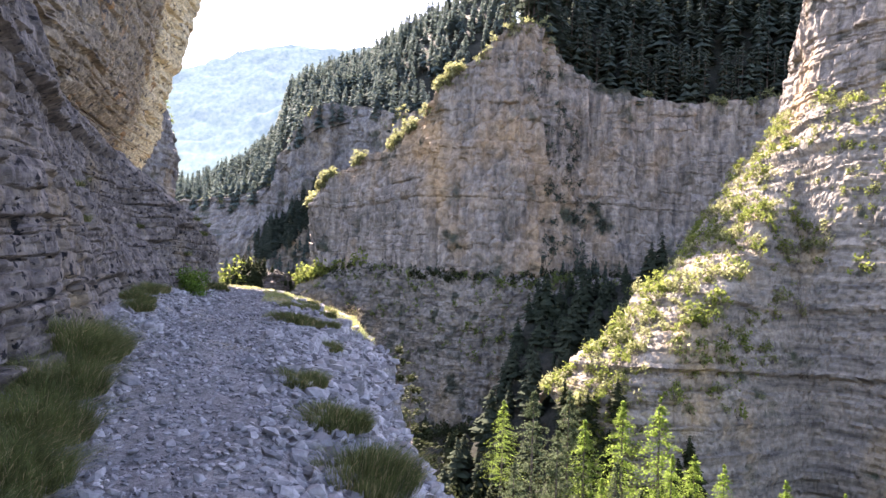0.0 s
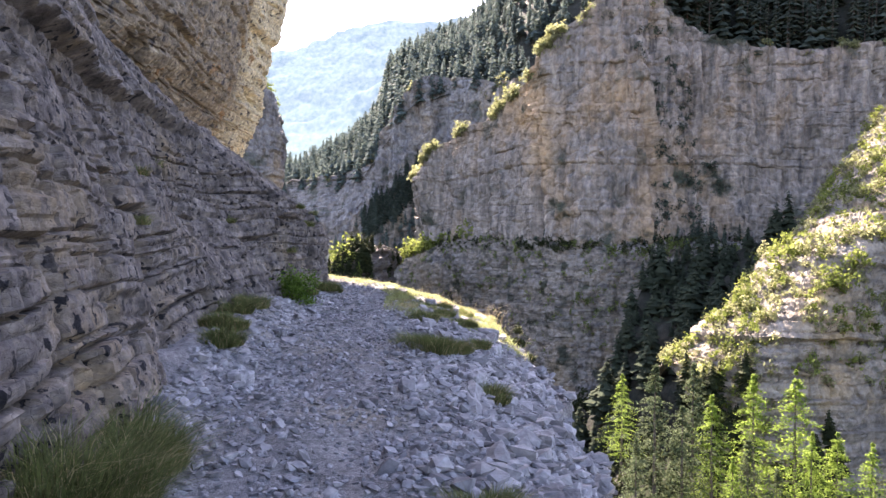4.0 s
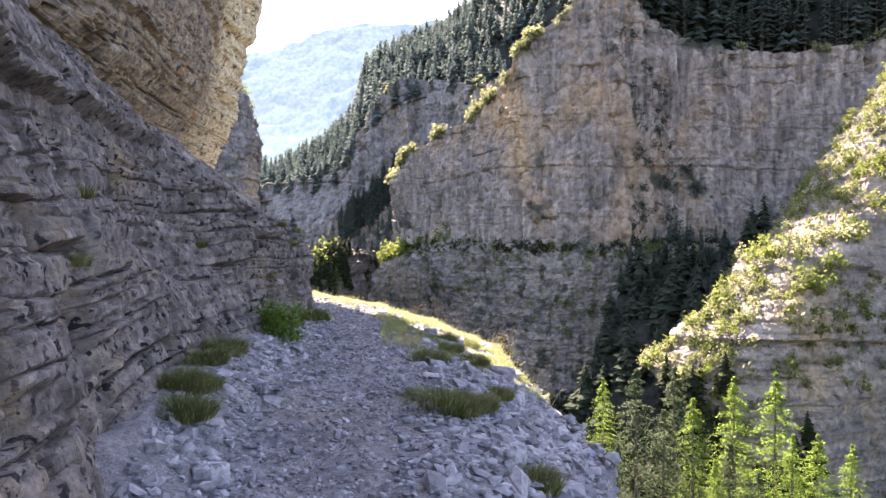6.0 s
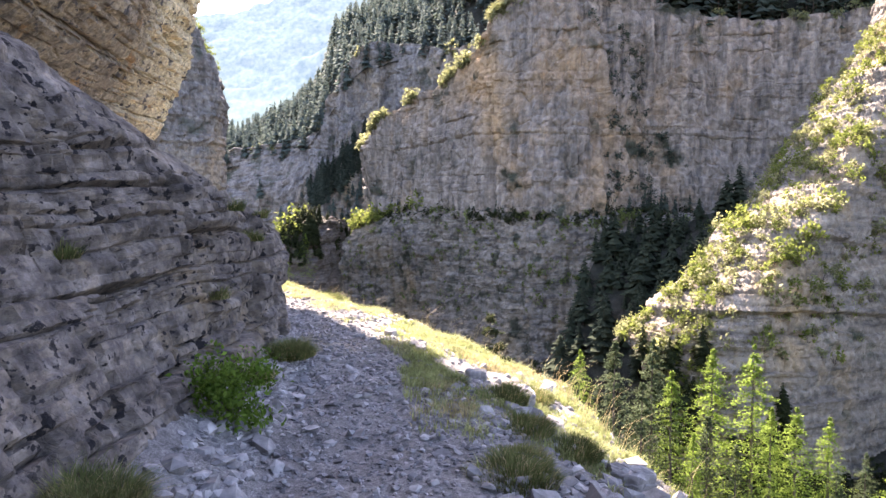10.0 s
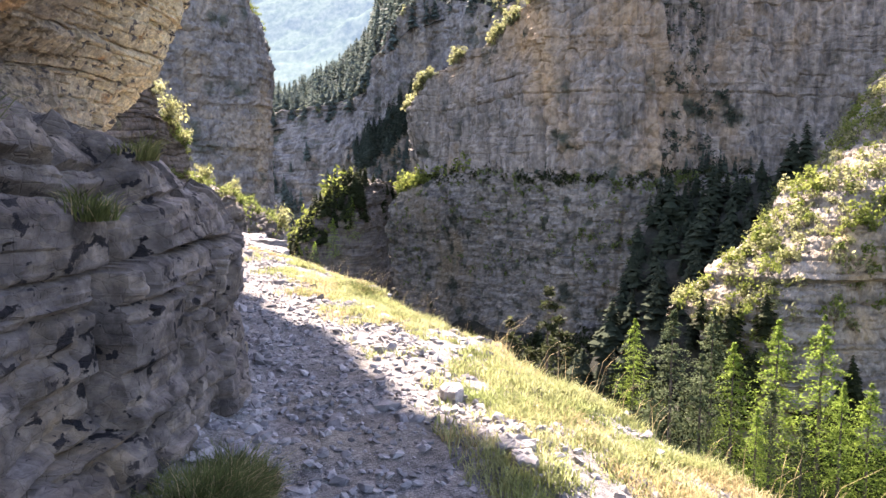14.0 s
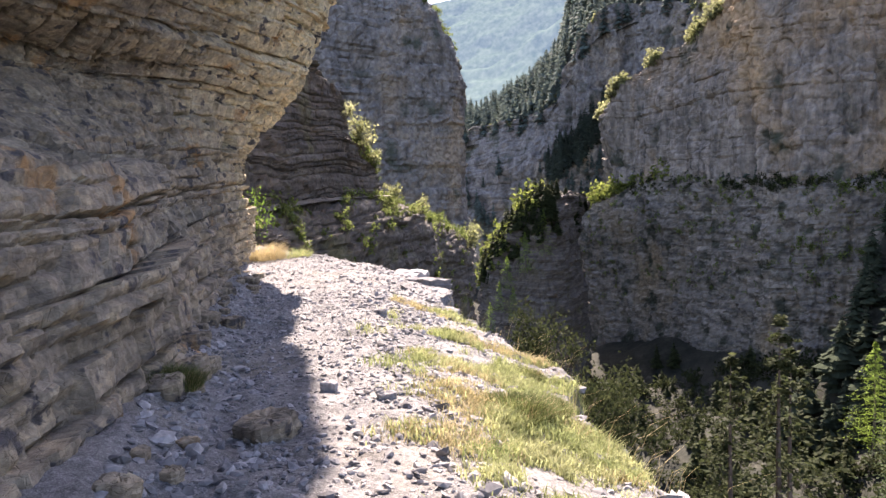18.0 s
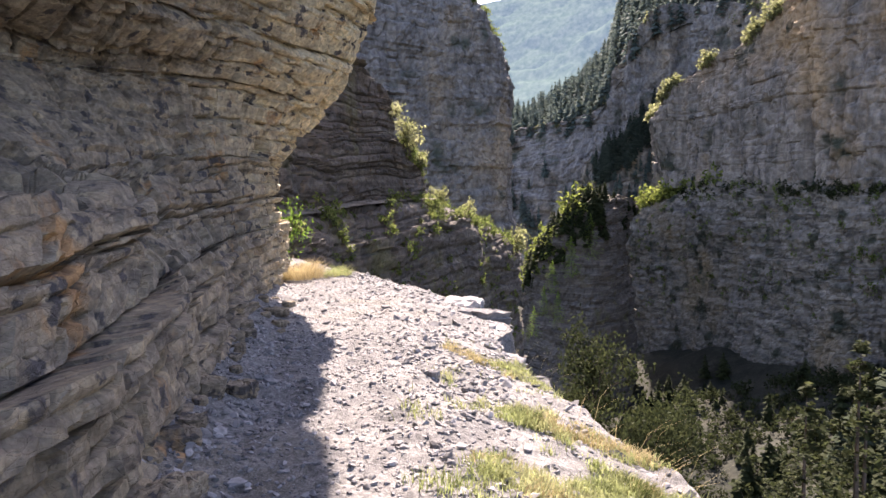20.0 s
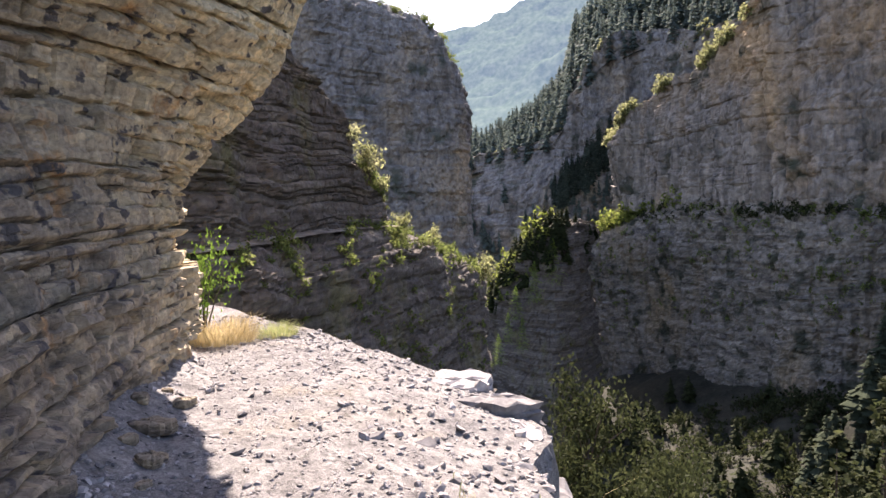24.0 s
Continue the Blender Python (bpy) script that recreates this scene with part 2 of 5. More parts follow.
    if dark:
        patches = ramp(tex(dark_scale, (1, 1, 1.2), 5.0, 0.55), [(dark_edge[0], black), (dark_edge[1], white)])
        if cluster:
            patches = mix(1.0, patches, ramp(tex(cluster[0]), [(cluster[1], black), (cluster[2], white)]), "MULTIPLY")
        colour = mix(patches, colour, dark)
    colour = mix(speck, colour, ramp(tex(bump_scale * 0.7), [(0.32, (0.3, 0.3, 0.3)), (0.62, (1.15, 1.15, 1.15))]), "MULTIPLY")
    if vary:
        info = t.nodes.new("ShaderNodeObjectInfo")
        isl = t.nodes.new("ShaderNodeNewGeometry")
        add = t.nodes.new("ShaderNodeMath")
        add.operation = "FRACT"
        both = t.nodes.new("ShaderNodeMath")
        t.links.new(info.outputs["Random"], both.inputs[0])
        t.links.new(isl.outputs["Random Per Island"], both.inputs[1])
        t.links.new(both.outputs[0], add.inputs[0])
        colour = mix(1.0, colour, ramp(add.outputs[0], [(0.0, (1 - vary,) * 3), (1.0, (1 + vary, 1 + vary * 0.95, 1 + vary * 0.85))]), "MULTIPLY")
    t.links.new(colour, bsdf.inputs["Base Color"])
    if bump:
        b = t.nodes.new("ShaderNodeBump")
        b.inputs["Strength"].default_value, b.inputs["Distance"].default_value = bump, 0.4 / bump_scale
        t.links.new(tex(bump_scale, detail=8.0, roughness=0.7), b.inputs["Height"])
        t.links.new(b.outputs[0], bsdf.inputs["Normal"])
    if facets:
        # flat chips with sharp arrises and open hairline cracks, at two sizes
        under = b
        for size, deep in facets:
            mp = t.nodes.new("ShaderNodeMapping")
            mp.inputs["Scale"].default_value = size
            t.links.new(geo.outputs["Position"], mp.inputs["Vector"])
            wob = t.nodes.new("ShaderNodeMixRGB")
            wob.inputs[0].default_value = 0.12
            ns = t.nodes.new("ShaderNodeTexNoise")
            ns.inputs["Scale"].default_value, ns.inputs["Detail"].default_value = 1.3, 4.0
            t.links.new(mp.outputs[0], ns.inputs["Vector"])
            t.links.new(mp.outputs[0], wob.inputs[1])
            t.links.new(ns.outputs["Color"], wob.inputs[2])
            cell, rim = t.nodes.new("ShaderNodeTexVoronoi"), t.nodes.new("ShaderNodeTexVoronoi")
            cell.distance, rim.feature = "CHEBYCHEV", "DISTANCE_TO_EDGE"
            for v in (cell, rim):
                t.links.new(wob.outputs[0], v.inputs["Vector"])
            split = t.nodes.new("ShaderNodeSeparateColor")
            t.links.new(cell.outputs["Color"], split.inputs[0])
            crack = t.nodes.new("ShaderNodeMapRange")
            crack.inputs[2].default_value = 0.05
            t.links.new(rim.outputs["Distance"], crack.inputs[0])
            add = t.nodes.new("ShaderNodeMath")
            add.operation = "MULTIPLY_ADD"
            t.links.new(split.outputs[0], add.inputs[0])
            add.inputs[1].default_value = 0.8
            t.links.new(crack.outputs[0], add.inputs[2])
            slope_ = t.nodes.new("ShaderNodeMath")
            slope_.operation = "MULTIPLY_ADD"
            t.links.new(cell.outputs["Distance"], slope_.inputs[0])
            slope_.inputs[1].default_value = -0.7
            t.links.new(add.outputs[0], slope_.inputs[2])
            fb = t.nodes.new("ShaderNodeBump")
            fb.inputs["Strength"].default_value, fb.inputs["Distance"].default_value = 0.5, deep
            t.links.new(slope_.outputs[0], fb.inputs["Height"])
            t.links.new(under.outputs[0], fb.inputs["Normal"])
            under = fb
        t.links.new(under.outputs[0], bsdf.inputs["Normal"])
    if pebble:
        # small stones pressed into the surface
        mp = t.nodes.new("ShaderNodeMapping")
        mp.inputs["Scale"].default_value = (pebble, pebble * 1.3, pebble)
        t.links.new(geo.outputs["Position"], mp.inputs["Vector"])
        vor = t.nodes.new("ShaderNodeTexVoronoi")
        t.links.new(mp.outputs[0], vor.inputs["Vector"])
        split = t.nodes.new("ShaderNodeSeparateColor")
        t.links.new(vor.outputs["Color"], split.inputs[0])
        tone = mix(1.0, colour, ramp(split.outputs[0], [(0.0, (0.75, 0.75, 0.77)), (0.5, (1.05, 1.05, 1.05)), (1.0, (1.45, 1.44, 1.42))]), "MULTIPLY")
        tone = mix(1.0, tone, ramp(vor.outputs["Distance"], [(0.3, white), (0.8, (0.62, 0.61, 0.60))]), "MULTIPLY")
        t.links.new(tone, bsdf.inputs["Base Color"])
        b2 = t.nodes.new("ShaderNodeBump")
        b2.invert = True
        b2.inputs["Strength"].default_value, b2.inputs["Distance"].default_value = 0.6, 0.25 / pebble
        t.links.new(vor.outputs["Distance"], b2.inputs["Height"])
        t.links.new(b.outputs[0], b2.inputs["Normal"])
        t.links.new(b2.outputs[0], bsdf.inputs["Normal"])
    if leaf:
        # thin leaves let sunlight through
        tr = t.nodes.new("ShaderNodeBsdfTranslucent")
        t.links.new(colour, tr.inputs["Color"])
        ms = t.nodes.new("ShaderNodeMixShader")
        ms.inputs[0].default_value = leaf
        t.links.new(bsdf.outputs[0], ms.inputs[1])
        t.links.new(tr.outputs[0], ms.inputs[2])
        t.links.new(ms.outputs[0], t.nodes["Material Output"].inputs["Surface"])
    return m


M_WALL = material("limestone_wall", [(0.32, (0.056, 0.047, 0.042)), (0.44, (0.126, 0.106, 0.093)), (0.56, (0.192, 0.162, 0.142)), (0.72, (0.315, 0.27, 0.235))], 4.0, (1, 1, 1.5),
                  stain=(0.25, 0.19, 0.125), stain_scale=0.9, stain_edge=(0.54, 0.70), dark=(0.018, 0.016, 0.018), dark_scale=11.0, dark_edge=(0.585, 0.60), cluster=(0.9, 0.36, 0.48), bump=0.5, bump_scale=26, speck=0.6, cells=((2.6, 2.6, 4.5), 0.16), facets=(((3.2, 3.2, 6.0), 0.012), ((10.0, 10.0, 17.0), 0.004)))
# The far upper end's paler stops also carry sunlight bounced off the path.
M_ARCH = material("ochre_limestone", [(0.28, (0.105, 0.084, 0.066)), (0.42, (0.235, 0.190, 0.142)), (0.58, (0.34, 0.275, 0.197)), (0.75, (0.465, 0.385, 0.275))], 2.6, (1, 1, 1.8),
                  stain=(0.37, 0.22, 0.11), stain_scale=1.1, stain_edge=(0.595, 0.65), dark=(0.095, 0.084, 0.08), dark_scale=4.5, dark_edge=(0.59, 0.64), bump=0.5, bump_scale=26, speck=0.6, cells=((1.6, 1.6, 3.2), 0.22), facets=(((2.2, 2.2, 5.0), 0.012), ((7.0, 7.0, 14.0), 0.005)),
                  light=((0.1, 1.0, 0.55, 4.0, 30.8, 35.0), [(0.28, (0.36, 0.285, 0.18)), (0.42, (0.60, 0.485, 0.31)), (0.58, (0.73, 0.60, 0.38)), (0.75, (0.80, 0.69, 0.48))]))
M_BIG = material("grey_cliff", [(0.3, (0.08, 0.075, 0.07)), (0.45, (0.225, 0.193, 0.163)), (0.58, (0.318, 0.27, 0.224)), (0.75, (0.44, 0.375, 0.305))], 0.42, (1, 1, 0.12),
                 stain=(0.42, 0.29, 0.17), stain_scale=0.03, stain_edge=(0.50, 0.66), dark=(0.06, 0.065, 0.045), dark_scale=0.07, dark_edge=(0.58, 0.68), bump=0.8, bump_scale=0.8)
# The two farther cliffs' haze is put into these lifted dark tones.
M_FAR = material("haze_lifted_cliff", [(0.3, (0.12, 0.11, 0.105)), (0.45, (0.23, 0.21, 0.192)), (0.58, (0.30, 0.274, 0.25)), (0.75, (0.39, 0.35, 0.31))], 0.25, (1, 1, 0.5),
                 stain=(0.45, 0.35, 0.24), stain_scale=0.03, stain_edge=(0.52, 0.68), dark=(0.09, 0.10, 0.075), dark_scale=0.06, dark_edge=(0.58, 0.68), bump=0.8, bump_scale=0.8)
M_BAND = material("banded_cliff", [(0.3, (0.09, 0.082, 0.075)), (0.45, (0.205, 0.178, 0.15)), (0.58, (0.27, 0.236, 0.197)), (0.75, (0.37, 0.32, 0.26))], 0.22, (0.7, 0.7, 2.6),
                  stain=(0.29, 0.225, 0.15), stain_scale=0.04, stain_edge=(0.53, 0.66), dark=(0.055, 0.058, 0.04), dark_scale=0.16, dark_edge=(0.54, 0.66), bump=0.6, bump_scale=1.0)
M_STRATA = material("ochre_banded_cliff", [(0.3, (0.085, 0.075, 0.062)), (0.45, (0.21, 0.183, 0.15)), (0.58, (0.29, 0.25, 0.20)), (0.75, (0.40, 0.345, 0.27))], 0.12, (0.5, 0.5, 5.0),
                    stain=(0.38, 0.28, 0.16), stain_scale=0.04, stain_edge=(0.55, 0.68), dark=(0.07, 0.075, 0.045), dark_scale=0.11, dark_edge=(0.62, 0.70), bump=0.6, bump_scale=1.0)
M_SPUR = material("dark_banded_rock", [(0.25, (0.05, 0.043, 0.036)), (0.5, (0.12, 0.10, 0.085)), (0.8, (0.23, 0.20, 0.165))], 0.35, (0.4, 0.4, 6.0),
                  stain=(0.13, 0.12, 0.06), stain_scale=0.2, stain_edge=(0.55, 0.7), bump=0.6, bump_scale=3.0)
M_PATH = material("grey_gravel", [(0.25, (0.14, 0.135, 0.137)), (0.5, (0.235, 0.226, 0.225)), (0.8, (0.36, 0.35, 0.34))], 3.0, bump=0.8, bump_scale=25, stain=(0.26, 0.22, 0.16), stain_scale=0.6, stain_edge=(0.55, 0.8), pebble=21.0)
M_STONE = material("broken_limestone", [(0.3, (0.17, 0.163, 0.172)), (0.5, (0.26, 0.25, 0.258)), (0.8, (0.37, 0.355, 0.355))], 9.0, bump=0.4, bump_scale=30, vary=0.42, speck=0.4)
# Near-black wooded ground: the gorge's deep shade is put into this colour.
M_SLOPE = material("shade_darkened_slope", [(0.3, (0.014, 0.016, 0.011)), (0.5, (0.026, 0.027, 0.018)), (0.75, (0.052, 0.048, 0.034))], 0.25, bump=0.6, bump_scale=1.5)

# ---- the ledge that the path runs along ----
Y_STOPS = (-8, 0, 3, 5.5, 7.5, 10, 13, 16, 19, 22, 25, 28, 30.5, 31.7, 33.6, 36, 40)
FOOT_X = (-1.5, -1.5, -1.45, -1.25, -1.4, -1.5, -1.2, -0.85, -1.55, -2.9, -4.0, -5.2, -6.0, -6.8, -9.0, -13, -19)
EDGE_X = (1.3, 1.3, 1.3, 1.45, 1.6, 1.85, 2.15, 2.1, 1.45, 0.55, -0.3, -1.7, -1.95, -3.7, -5.5, -8.0, -13)
PATH_Z = (-0.75, 0.0, 0.3, 0.52, 0.68, 0.80, 0.88, 0.93, 0.93, 0.88, 0.88, 0.84, 0.80, 0.80, 0.80, 0.85, 0.9)
EDGE_Z = (-1.2, -0.55, -0.3, -0.05, 0.05, 0.12, 0.25, 0.5, 0.5, 0.45, 0.45, 0.5, 0.5, 0.72, 0.76, 0.8, 0.85)


def smooth_at(y, values):
    fine = np.linspace(Y_STOPS[0], Y_STOPS[-1], 180)
    v = np.interp(fine, Y_STOPS, values)
    k = np.ones(5) / 5
    v = np.convolve(np.pad(v, 2, mode="edge"), k, "valid")
    return np.interp(y, fine, v)


def ledge_z(x, y):
    """The height of the ledge before its stones: a trodden strip, a bank at the wall's foot and a side that falls off to the edge."""
    f, e, pz, ez = smooth_at(y, FOOT_X), smooth_at(y, EDGE_X), smooth_at(y, PATH_Z), smooth_at(y, EDGE_Z)
    u = (x - f) / (e - f)
    bank = 0.16 * np.clip(1 - u / 0.14, 0, 1.3) ** 1.3
    fall = (ez - pz) * np.clip((u - 0.5) / 0.5, 0, 1) ** 1.6
    return pz + bank + fall


ys = np.concatenate([np.arange(-8, 2.5, 0.12), np.arange(2.5, 34, 0.05), np.arange(34, 40, 0.1)])
us = np.concatenate([np.linspace(-0.3, 1.0, 84), [1.015, 1.03, 1.05, 1.08, 1.12, 1.18, 1.26, 1.4, 1.6, 1.9, 2.4, 3.2, 4.5, 6.5]])
Y, Uu = np.meshgrid(ys, us, indexing="ij")
F, E_ = smooth_at(Y, FOOT_X), smooth_at(Y, EDGE_X)
wob = 0.22 * fractal(np.stack([Y * 1.1, Y * 0, Y * 0], -1), 3, 61) * np.clip((Uu - 0.6) / 0.4, 0, 1)
wide = np.minimum(Uu, 1.0) * (E_ - F + wob) + F
over = np.maximum(Uu - 1.0, 0)
X = wide + over * 2.2 + over**2 * 0.8
Z = ledge_z(np.minimum(X, E_), Y) - 9.5 * over**1.05 - 0.6 * np.minimum(over * 12, 1)
P = np.stack([X, Y, Z], -1)
lump = 0.05 * fractal(P * 1.3, 3, 70) + 0.015 * fractal(P * np.array([7, 7, 1]), 3, 71)
Z = Z + lump * np.where(over > 0, 6, 1) + np.where(over > 0, 1.0 * fractal(P * np.array([0.3, 0.8, 1.2]), 4, 73) * np.minimum(over * 4, 1), 0)
X = X + np.where(over > 0, 0.5 * (hashed(np.floor(Z * 2.2), np.floor(Y * 0.7), np.zeros_like(Z), 5) - 0.5) * np.minimum(over * 10, 1), 0)
path_grid = np.stack([X, Y, Z], -1)
path = tagged(sheet("path", path_grid[:, ::-1], M_PATH), "grey stony footpath on a narrow rock ledge", "path", kind="structure")

# ---- the rock wall beside the path ----
W1 = [  # plan positions of the bench's courses: foot, then upward and back
    [(-1.5, -8, -1.2), (-1.5, 0, -0.3), (-1.5, 4, 0.1), (-1.25, 7, 0.4), (-1.5, 9.5, 0.5), (-1.4, 12, 0.6), (-1.05, 14.5, 0.6), (-0.9, 16, 0.6), (-0.95, 17.1, 0.6), (-1.9, 17.9, 0.6), (-4, 18.3, 0.6)],
    [(-1.7, -8, 0.5), (-1.7, 0, 1.2), (-1.75, 4, 1.4), (-1.6, 7, 1.5), (-1.88, 9.5, 1.5), (-1.85, 12, 1.5), (-1.15, 14.5, 1.5), (-0.93, 16, 1.5), (-1.0, 17.1, 1.5), (-1.9, 17.9, 1.5), (-4, 18.3, 1.5)],
    [(-1.9, -8, 2.0), (-1.9, 0, 2.4), (-2.0, 4, 2.6), (-1.9, 7, 2.7), (-2.12, 9.5, 2.5), (-2.32, 12, 2.4), (-1.25, 14.5, 2.25), (-0.93, 16, 2.08), (-0.98, 17.0, 2.03), (-1.9, 17.7, 1.95), (-4, 18.3, 2.1)],
    [(-2.2, -8, 3.8), (-2.2, 0, 4.0), (-2.3, 4, 4.2), (-2.3, 7, 4.0), (-2.5, 9.5, 3.6), (-2.5, 12, 3.2), (-1.6, 14.5, 2.8), (-1.4, 16, 2.42), (-1.5, 17.0, 2.36), (-2.3, 17.7, 2.3), (-4.4, 18.3, 2.6)],
    [(-2.5, -8, 6.0), (-2.6, 0, 6.0), (-2.7, 4, 6.0), (-3.0, 7, 5.4), (-3.3, 9.5, 4.8), (-3.4, 12, 4.3), (-2.8, 14.5, 3.5), (-2.6, 16, 2.85), (-2.6, 17.0, 2.75), (-3.2, 17.7, 2.7), (-5, 18.3, 3.2)],
    [(-4, -8, 8), (-4, 0, 8), (-4.2, 4, 8), (-4.5, 7, 7), (-5, 9.5, 6), (-5, 12, 5.3), (-5, 14.5, 4.6), (-5, 16, 3.2), (-5, 17.2, 2.8), (-5.2, 17.9, 2.7), (-6, 18.3, 4)],
]
wall_near, wall_near_grid = cliff("wall_1", W1, np.concatenate([np.linspace(0, 1, 24), np.linspace(1.05, 2, 50), np.linspace(2.015, 8.6, 520), np.linspace(8.64, 10, 50)]), np.concatenate([np.linspace(0, 3, 240), np.linspace(3.03, 5, 70)]), M_WALL, [(0.40, 0.80, 0.085, 0.08), (0.16, 0.34, 0.048, 0.05), (0.075, 0.15, 0.016, 0.012)], None, 11, dip=(0.02, -0.015), swell=0.06, grain=0.006, beds=(0.60, 0.11))
tagged(wall_near, "grey bedded limestone wall with black lichen blotches", "rock wall", kind="structure")

W2 = [  # foot, bench, the bench's top, recess, the roof's lip, then up the overhang
    [(-4.6, -8, 0.5), (-4.6, 8, 0.5), (-4.6, 14, 0.5), (-1.9, 17.8, 0.5), (-2.0, 19.5, 0.5), (-2.7, 22, 0.5), (-3.9, 25, 0.5), (-5.1, 28, 0.5), (-6.0, 30.9, 0.5), (-7.2, 31.9, 0.5), (-10.5, 33.8, 0.5), (-16, 36, 0.5)],
    [(-4.6, -8, 1.7), (-4.6, 8, 1.7), (-4.6, 14, 1.7), (-2.1, 17.8, 1.7), (-2.4, 19.5, 1.7), (-2.95, 22, 1.7), (-4.2, 25, 1.7), (-5.3, 28, 1.7), (-6.05, 30.9, 1.7), (-7.2, 31.9, 1.7), (-10.5, 33.8, 1.7), (-16, 36, 1.7)],
    [(-4.6, -8, 2.5), (-4.6, 8, 2.5), (-4.6, 14, 2.5), (-2.5, 17.8, 2.5), (-2.8, 19.5, 2.55), (-3.45, 22.9, 2.55), (-4.65, 24.2, 2.5), (-5.45, 28, 2.5), (-6.1, 30.9, 2.5), (-7.2, 31.9, 2.5), (-10.5, 33.8, 2.5), (-16, 36, 2.5)],
    [(-4.6, -8, 2.75), (-4.6, 8, 2.75), (-4.7, 14, 2.75), (-3.1, 17.8, 2.7), (-3.4, 19.5, 2.72), (-4.0, 22.7, 2.75), (-5.0, 24.3, 2.72), (-5.55, 28, 2.75), (-6.1, 30.9, 2.75), (-7.2, 31.9, 2.75), (-10.5, 33.8, 2.75), (-16, 36, 2.75)],
    [(-4.6, -8, 2.95), (-4.6, 8, 2.95), (-4.8, 14, 2.95), (-5.0, 17.8, 2.9), (-5.1, 19.5, 2.9), (-5.1, 22, 2.95), (-5.4, 25, 3.0), (-5.65, 28, 3.0), (-6.1, 30.9, 3.0), (-7.2, 31.9, 3.0), (-10.5, 33.8, 3.0), (-16, 36, 3.0)],
    [(-4.6, -8, 4.1), (-4.6, 8, 4.1), (-5.4, 14, 4.1), (-6.6, 17.8, 4.1), (-6.7, 19.5, 4.1), (-6.7, 22, 4.1), (-6.5, 25.3, 4.1), (-5.75, 28, 4.1), (-5.5, 31.1, 3.9), (-6.8, 32.3, 3.9), (-10, 33.8, 3.9), (-16, 36, 3.9)],
    [(-4.4, -8, 4.8), (-4.6, 8, 4.8), (-5.0, 14, 4.8), (-5.8, 17.8, 4.8), (-5.8, 19.5, 4.8), (-5.7, 22, 4.8), (-5.5, 25, 4.8), (-5.2, 28, 4.8), (-4.9, 31.3, 4.6), (-6.4, 32.7, 4.6), (-10, 33.8, 4.6), (-16, 36, 4.6)],
    [(-3.6, -8, 6.2), (-4.4, 8, 6.2), (-4.5, 14, 6.2), (-4.4, 17.8, 6.2), (-4.2, 19.5, 6.2), (-4.3, 22, 6.2), (-4.3, 25, 6.2), (-4.5, 28, 6.2), (-4.2, 31.5, 6.0), (-6.0, 33, 6.0), (-10, 34, 6.0), (-16, 36, 6.0)],
    [(-3.2, -8, 8.8), (-4, 8, 8.8), (-4.4, 14, 8.8), (-4.6, 17.8, 8.8), (-3.9, 19.5, 8.8), (-3.6, 22, 8.8), (-3.6, 25, 8.8), (-4.0, 28, 8.8), (-3.8, 31.6, 8.8), (-6.0, 33, 8.8), (-10, 34, 8.8), (-16, 36, 8.8)],
    [(-3, -8, 12.5), (-3.6, 8, 12.5), (-4, 14, 12.5), (-4.2, 17.8, 12.5), (-3.4, 19.5, 12.5), (-3.0, 22, 12.5), (-3.0, 25, 12.5), (-3.2, 28, 12.5), (-2.9, 31.7, 12.5), (-6.0, 33, 12.5), (-10, 34, 12.5), (-16, 36, 12.5)],
    [(-3, -8, 18), (-3.4, 8, 18), (-3.6, 14, 18), (-3.6, 17.8, 18), (-3.0, 19.5, 18), (-2.5, 22, 18), (-2.1, 25, 18), (-1.8, 28, 18), (-1.55, 31.8, 18), (-5.0, 33.4, 18), (-10, 34, 18), (-16, 36, 18)],
    [(-3.2, -8, 27), (-3.4, 8, 27), (-3.6, 14, 27), (-3.6, 17.8, 27), (-2.6, 19.5, 27), (-1.4, 22, 27), (-0.4, 25, 27), (0.6, 28, 27), (1.5, 31.8, 27), (-3.0, 33.8, 27), (-10, 34.4, 27), (-16, 36, 27)],
    [(-3.6, -8, 44), (-3.6, 8, 44), (-3.8, 14, 44), (-3.8, 17.8, 44), (-2.8, 19.5, 44), (-1.2, 22, 44), (0.2, 25, 44), (1.4, 28, 44), (2.4, 31.8, 44), (-3.0, 33.8, 44), (-10, 34.4, 44), (-16, 36, 44)],
]
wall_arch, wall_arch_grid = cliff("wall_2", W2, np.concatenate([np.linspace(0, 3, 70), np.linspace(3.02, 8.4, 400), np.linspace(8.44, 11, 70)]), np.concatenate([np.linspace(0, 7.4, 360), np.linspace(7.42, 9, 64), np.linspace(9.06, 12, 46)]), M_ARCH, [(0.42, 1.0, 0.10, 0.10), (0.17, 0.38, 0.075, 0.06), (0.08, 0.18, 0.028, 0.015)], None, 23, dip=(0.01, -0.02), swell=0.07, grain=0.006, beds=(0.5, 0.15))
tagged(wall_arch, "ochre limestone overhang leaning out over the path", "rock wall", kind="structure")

# ---- the gorge ----
def mound(name, bottom, top, nu, nv, mat, layer, depth, seed, bulge=0.0, cap=None, **more):
    b, t = np.array(bottom, float), np.array(top, float)
    rows = [b, b * 0.66 + t * 0.34 + (0, 0, 0), b * 0.33 + t * 0.67, t]
    if cap:
        rows.append(t + np.array(cap))
    return cliff(name, rows, nu, nv, mat, layer, depth, seed, **more)


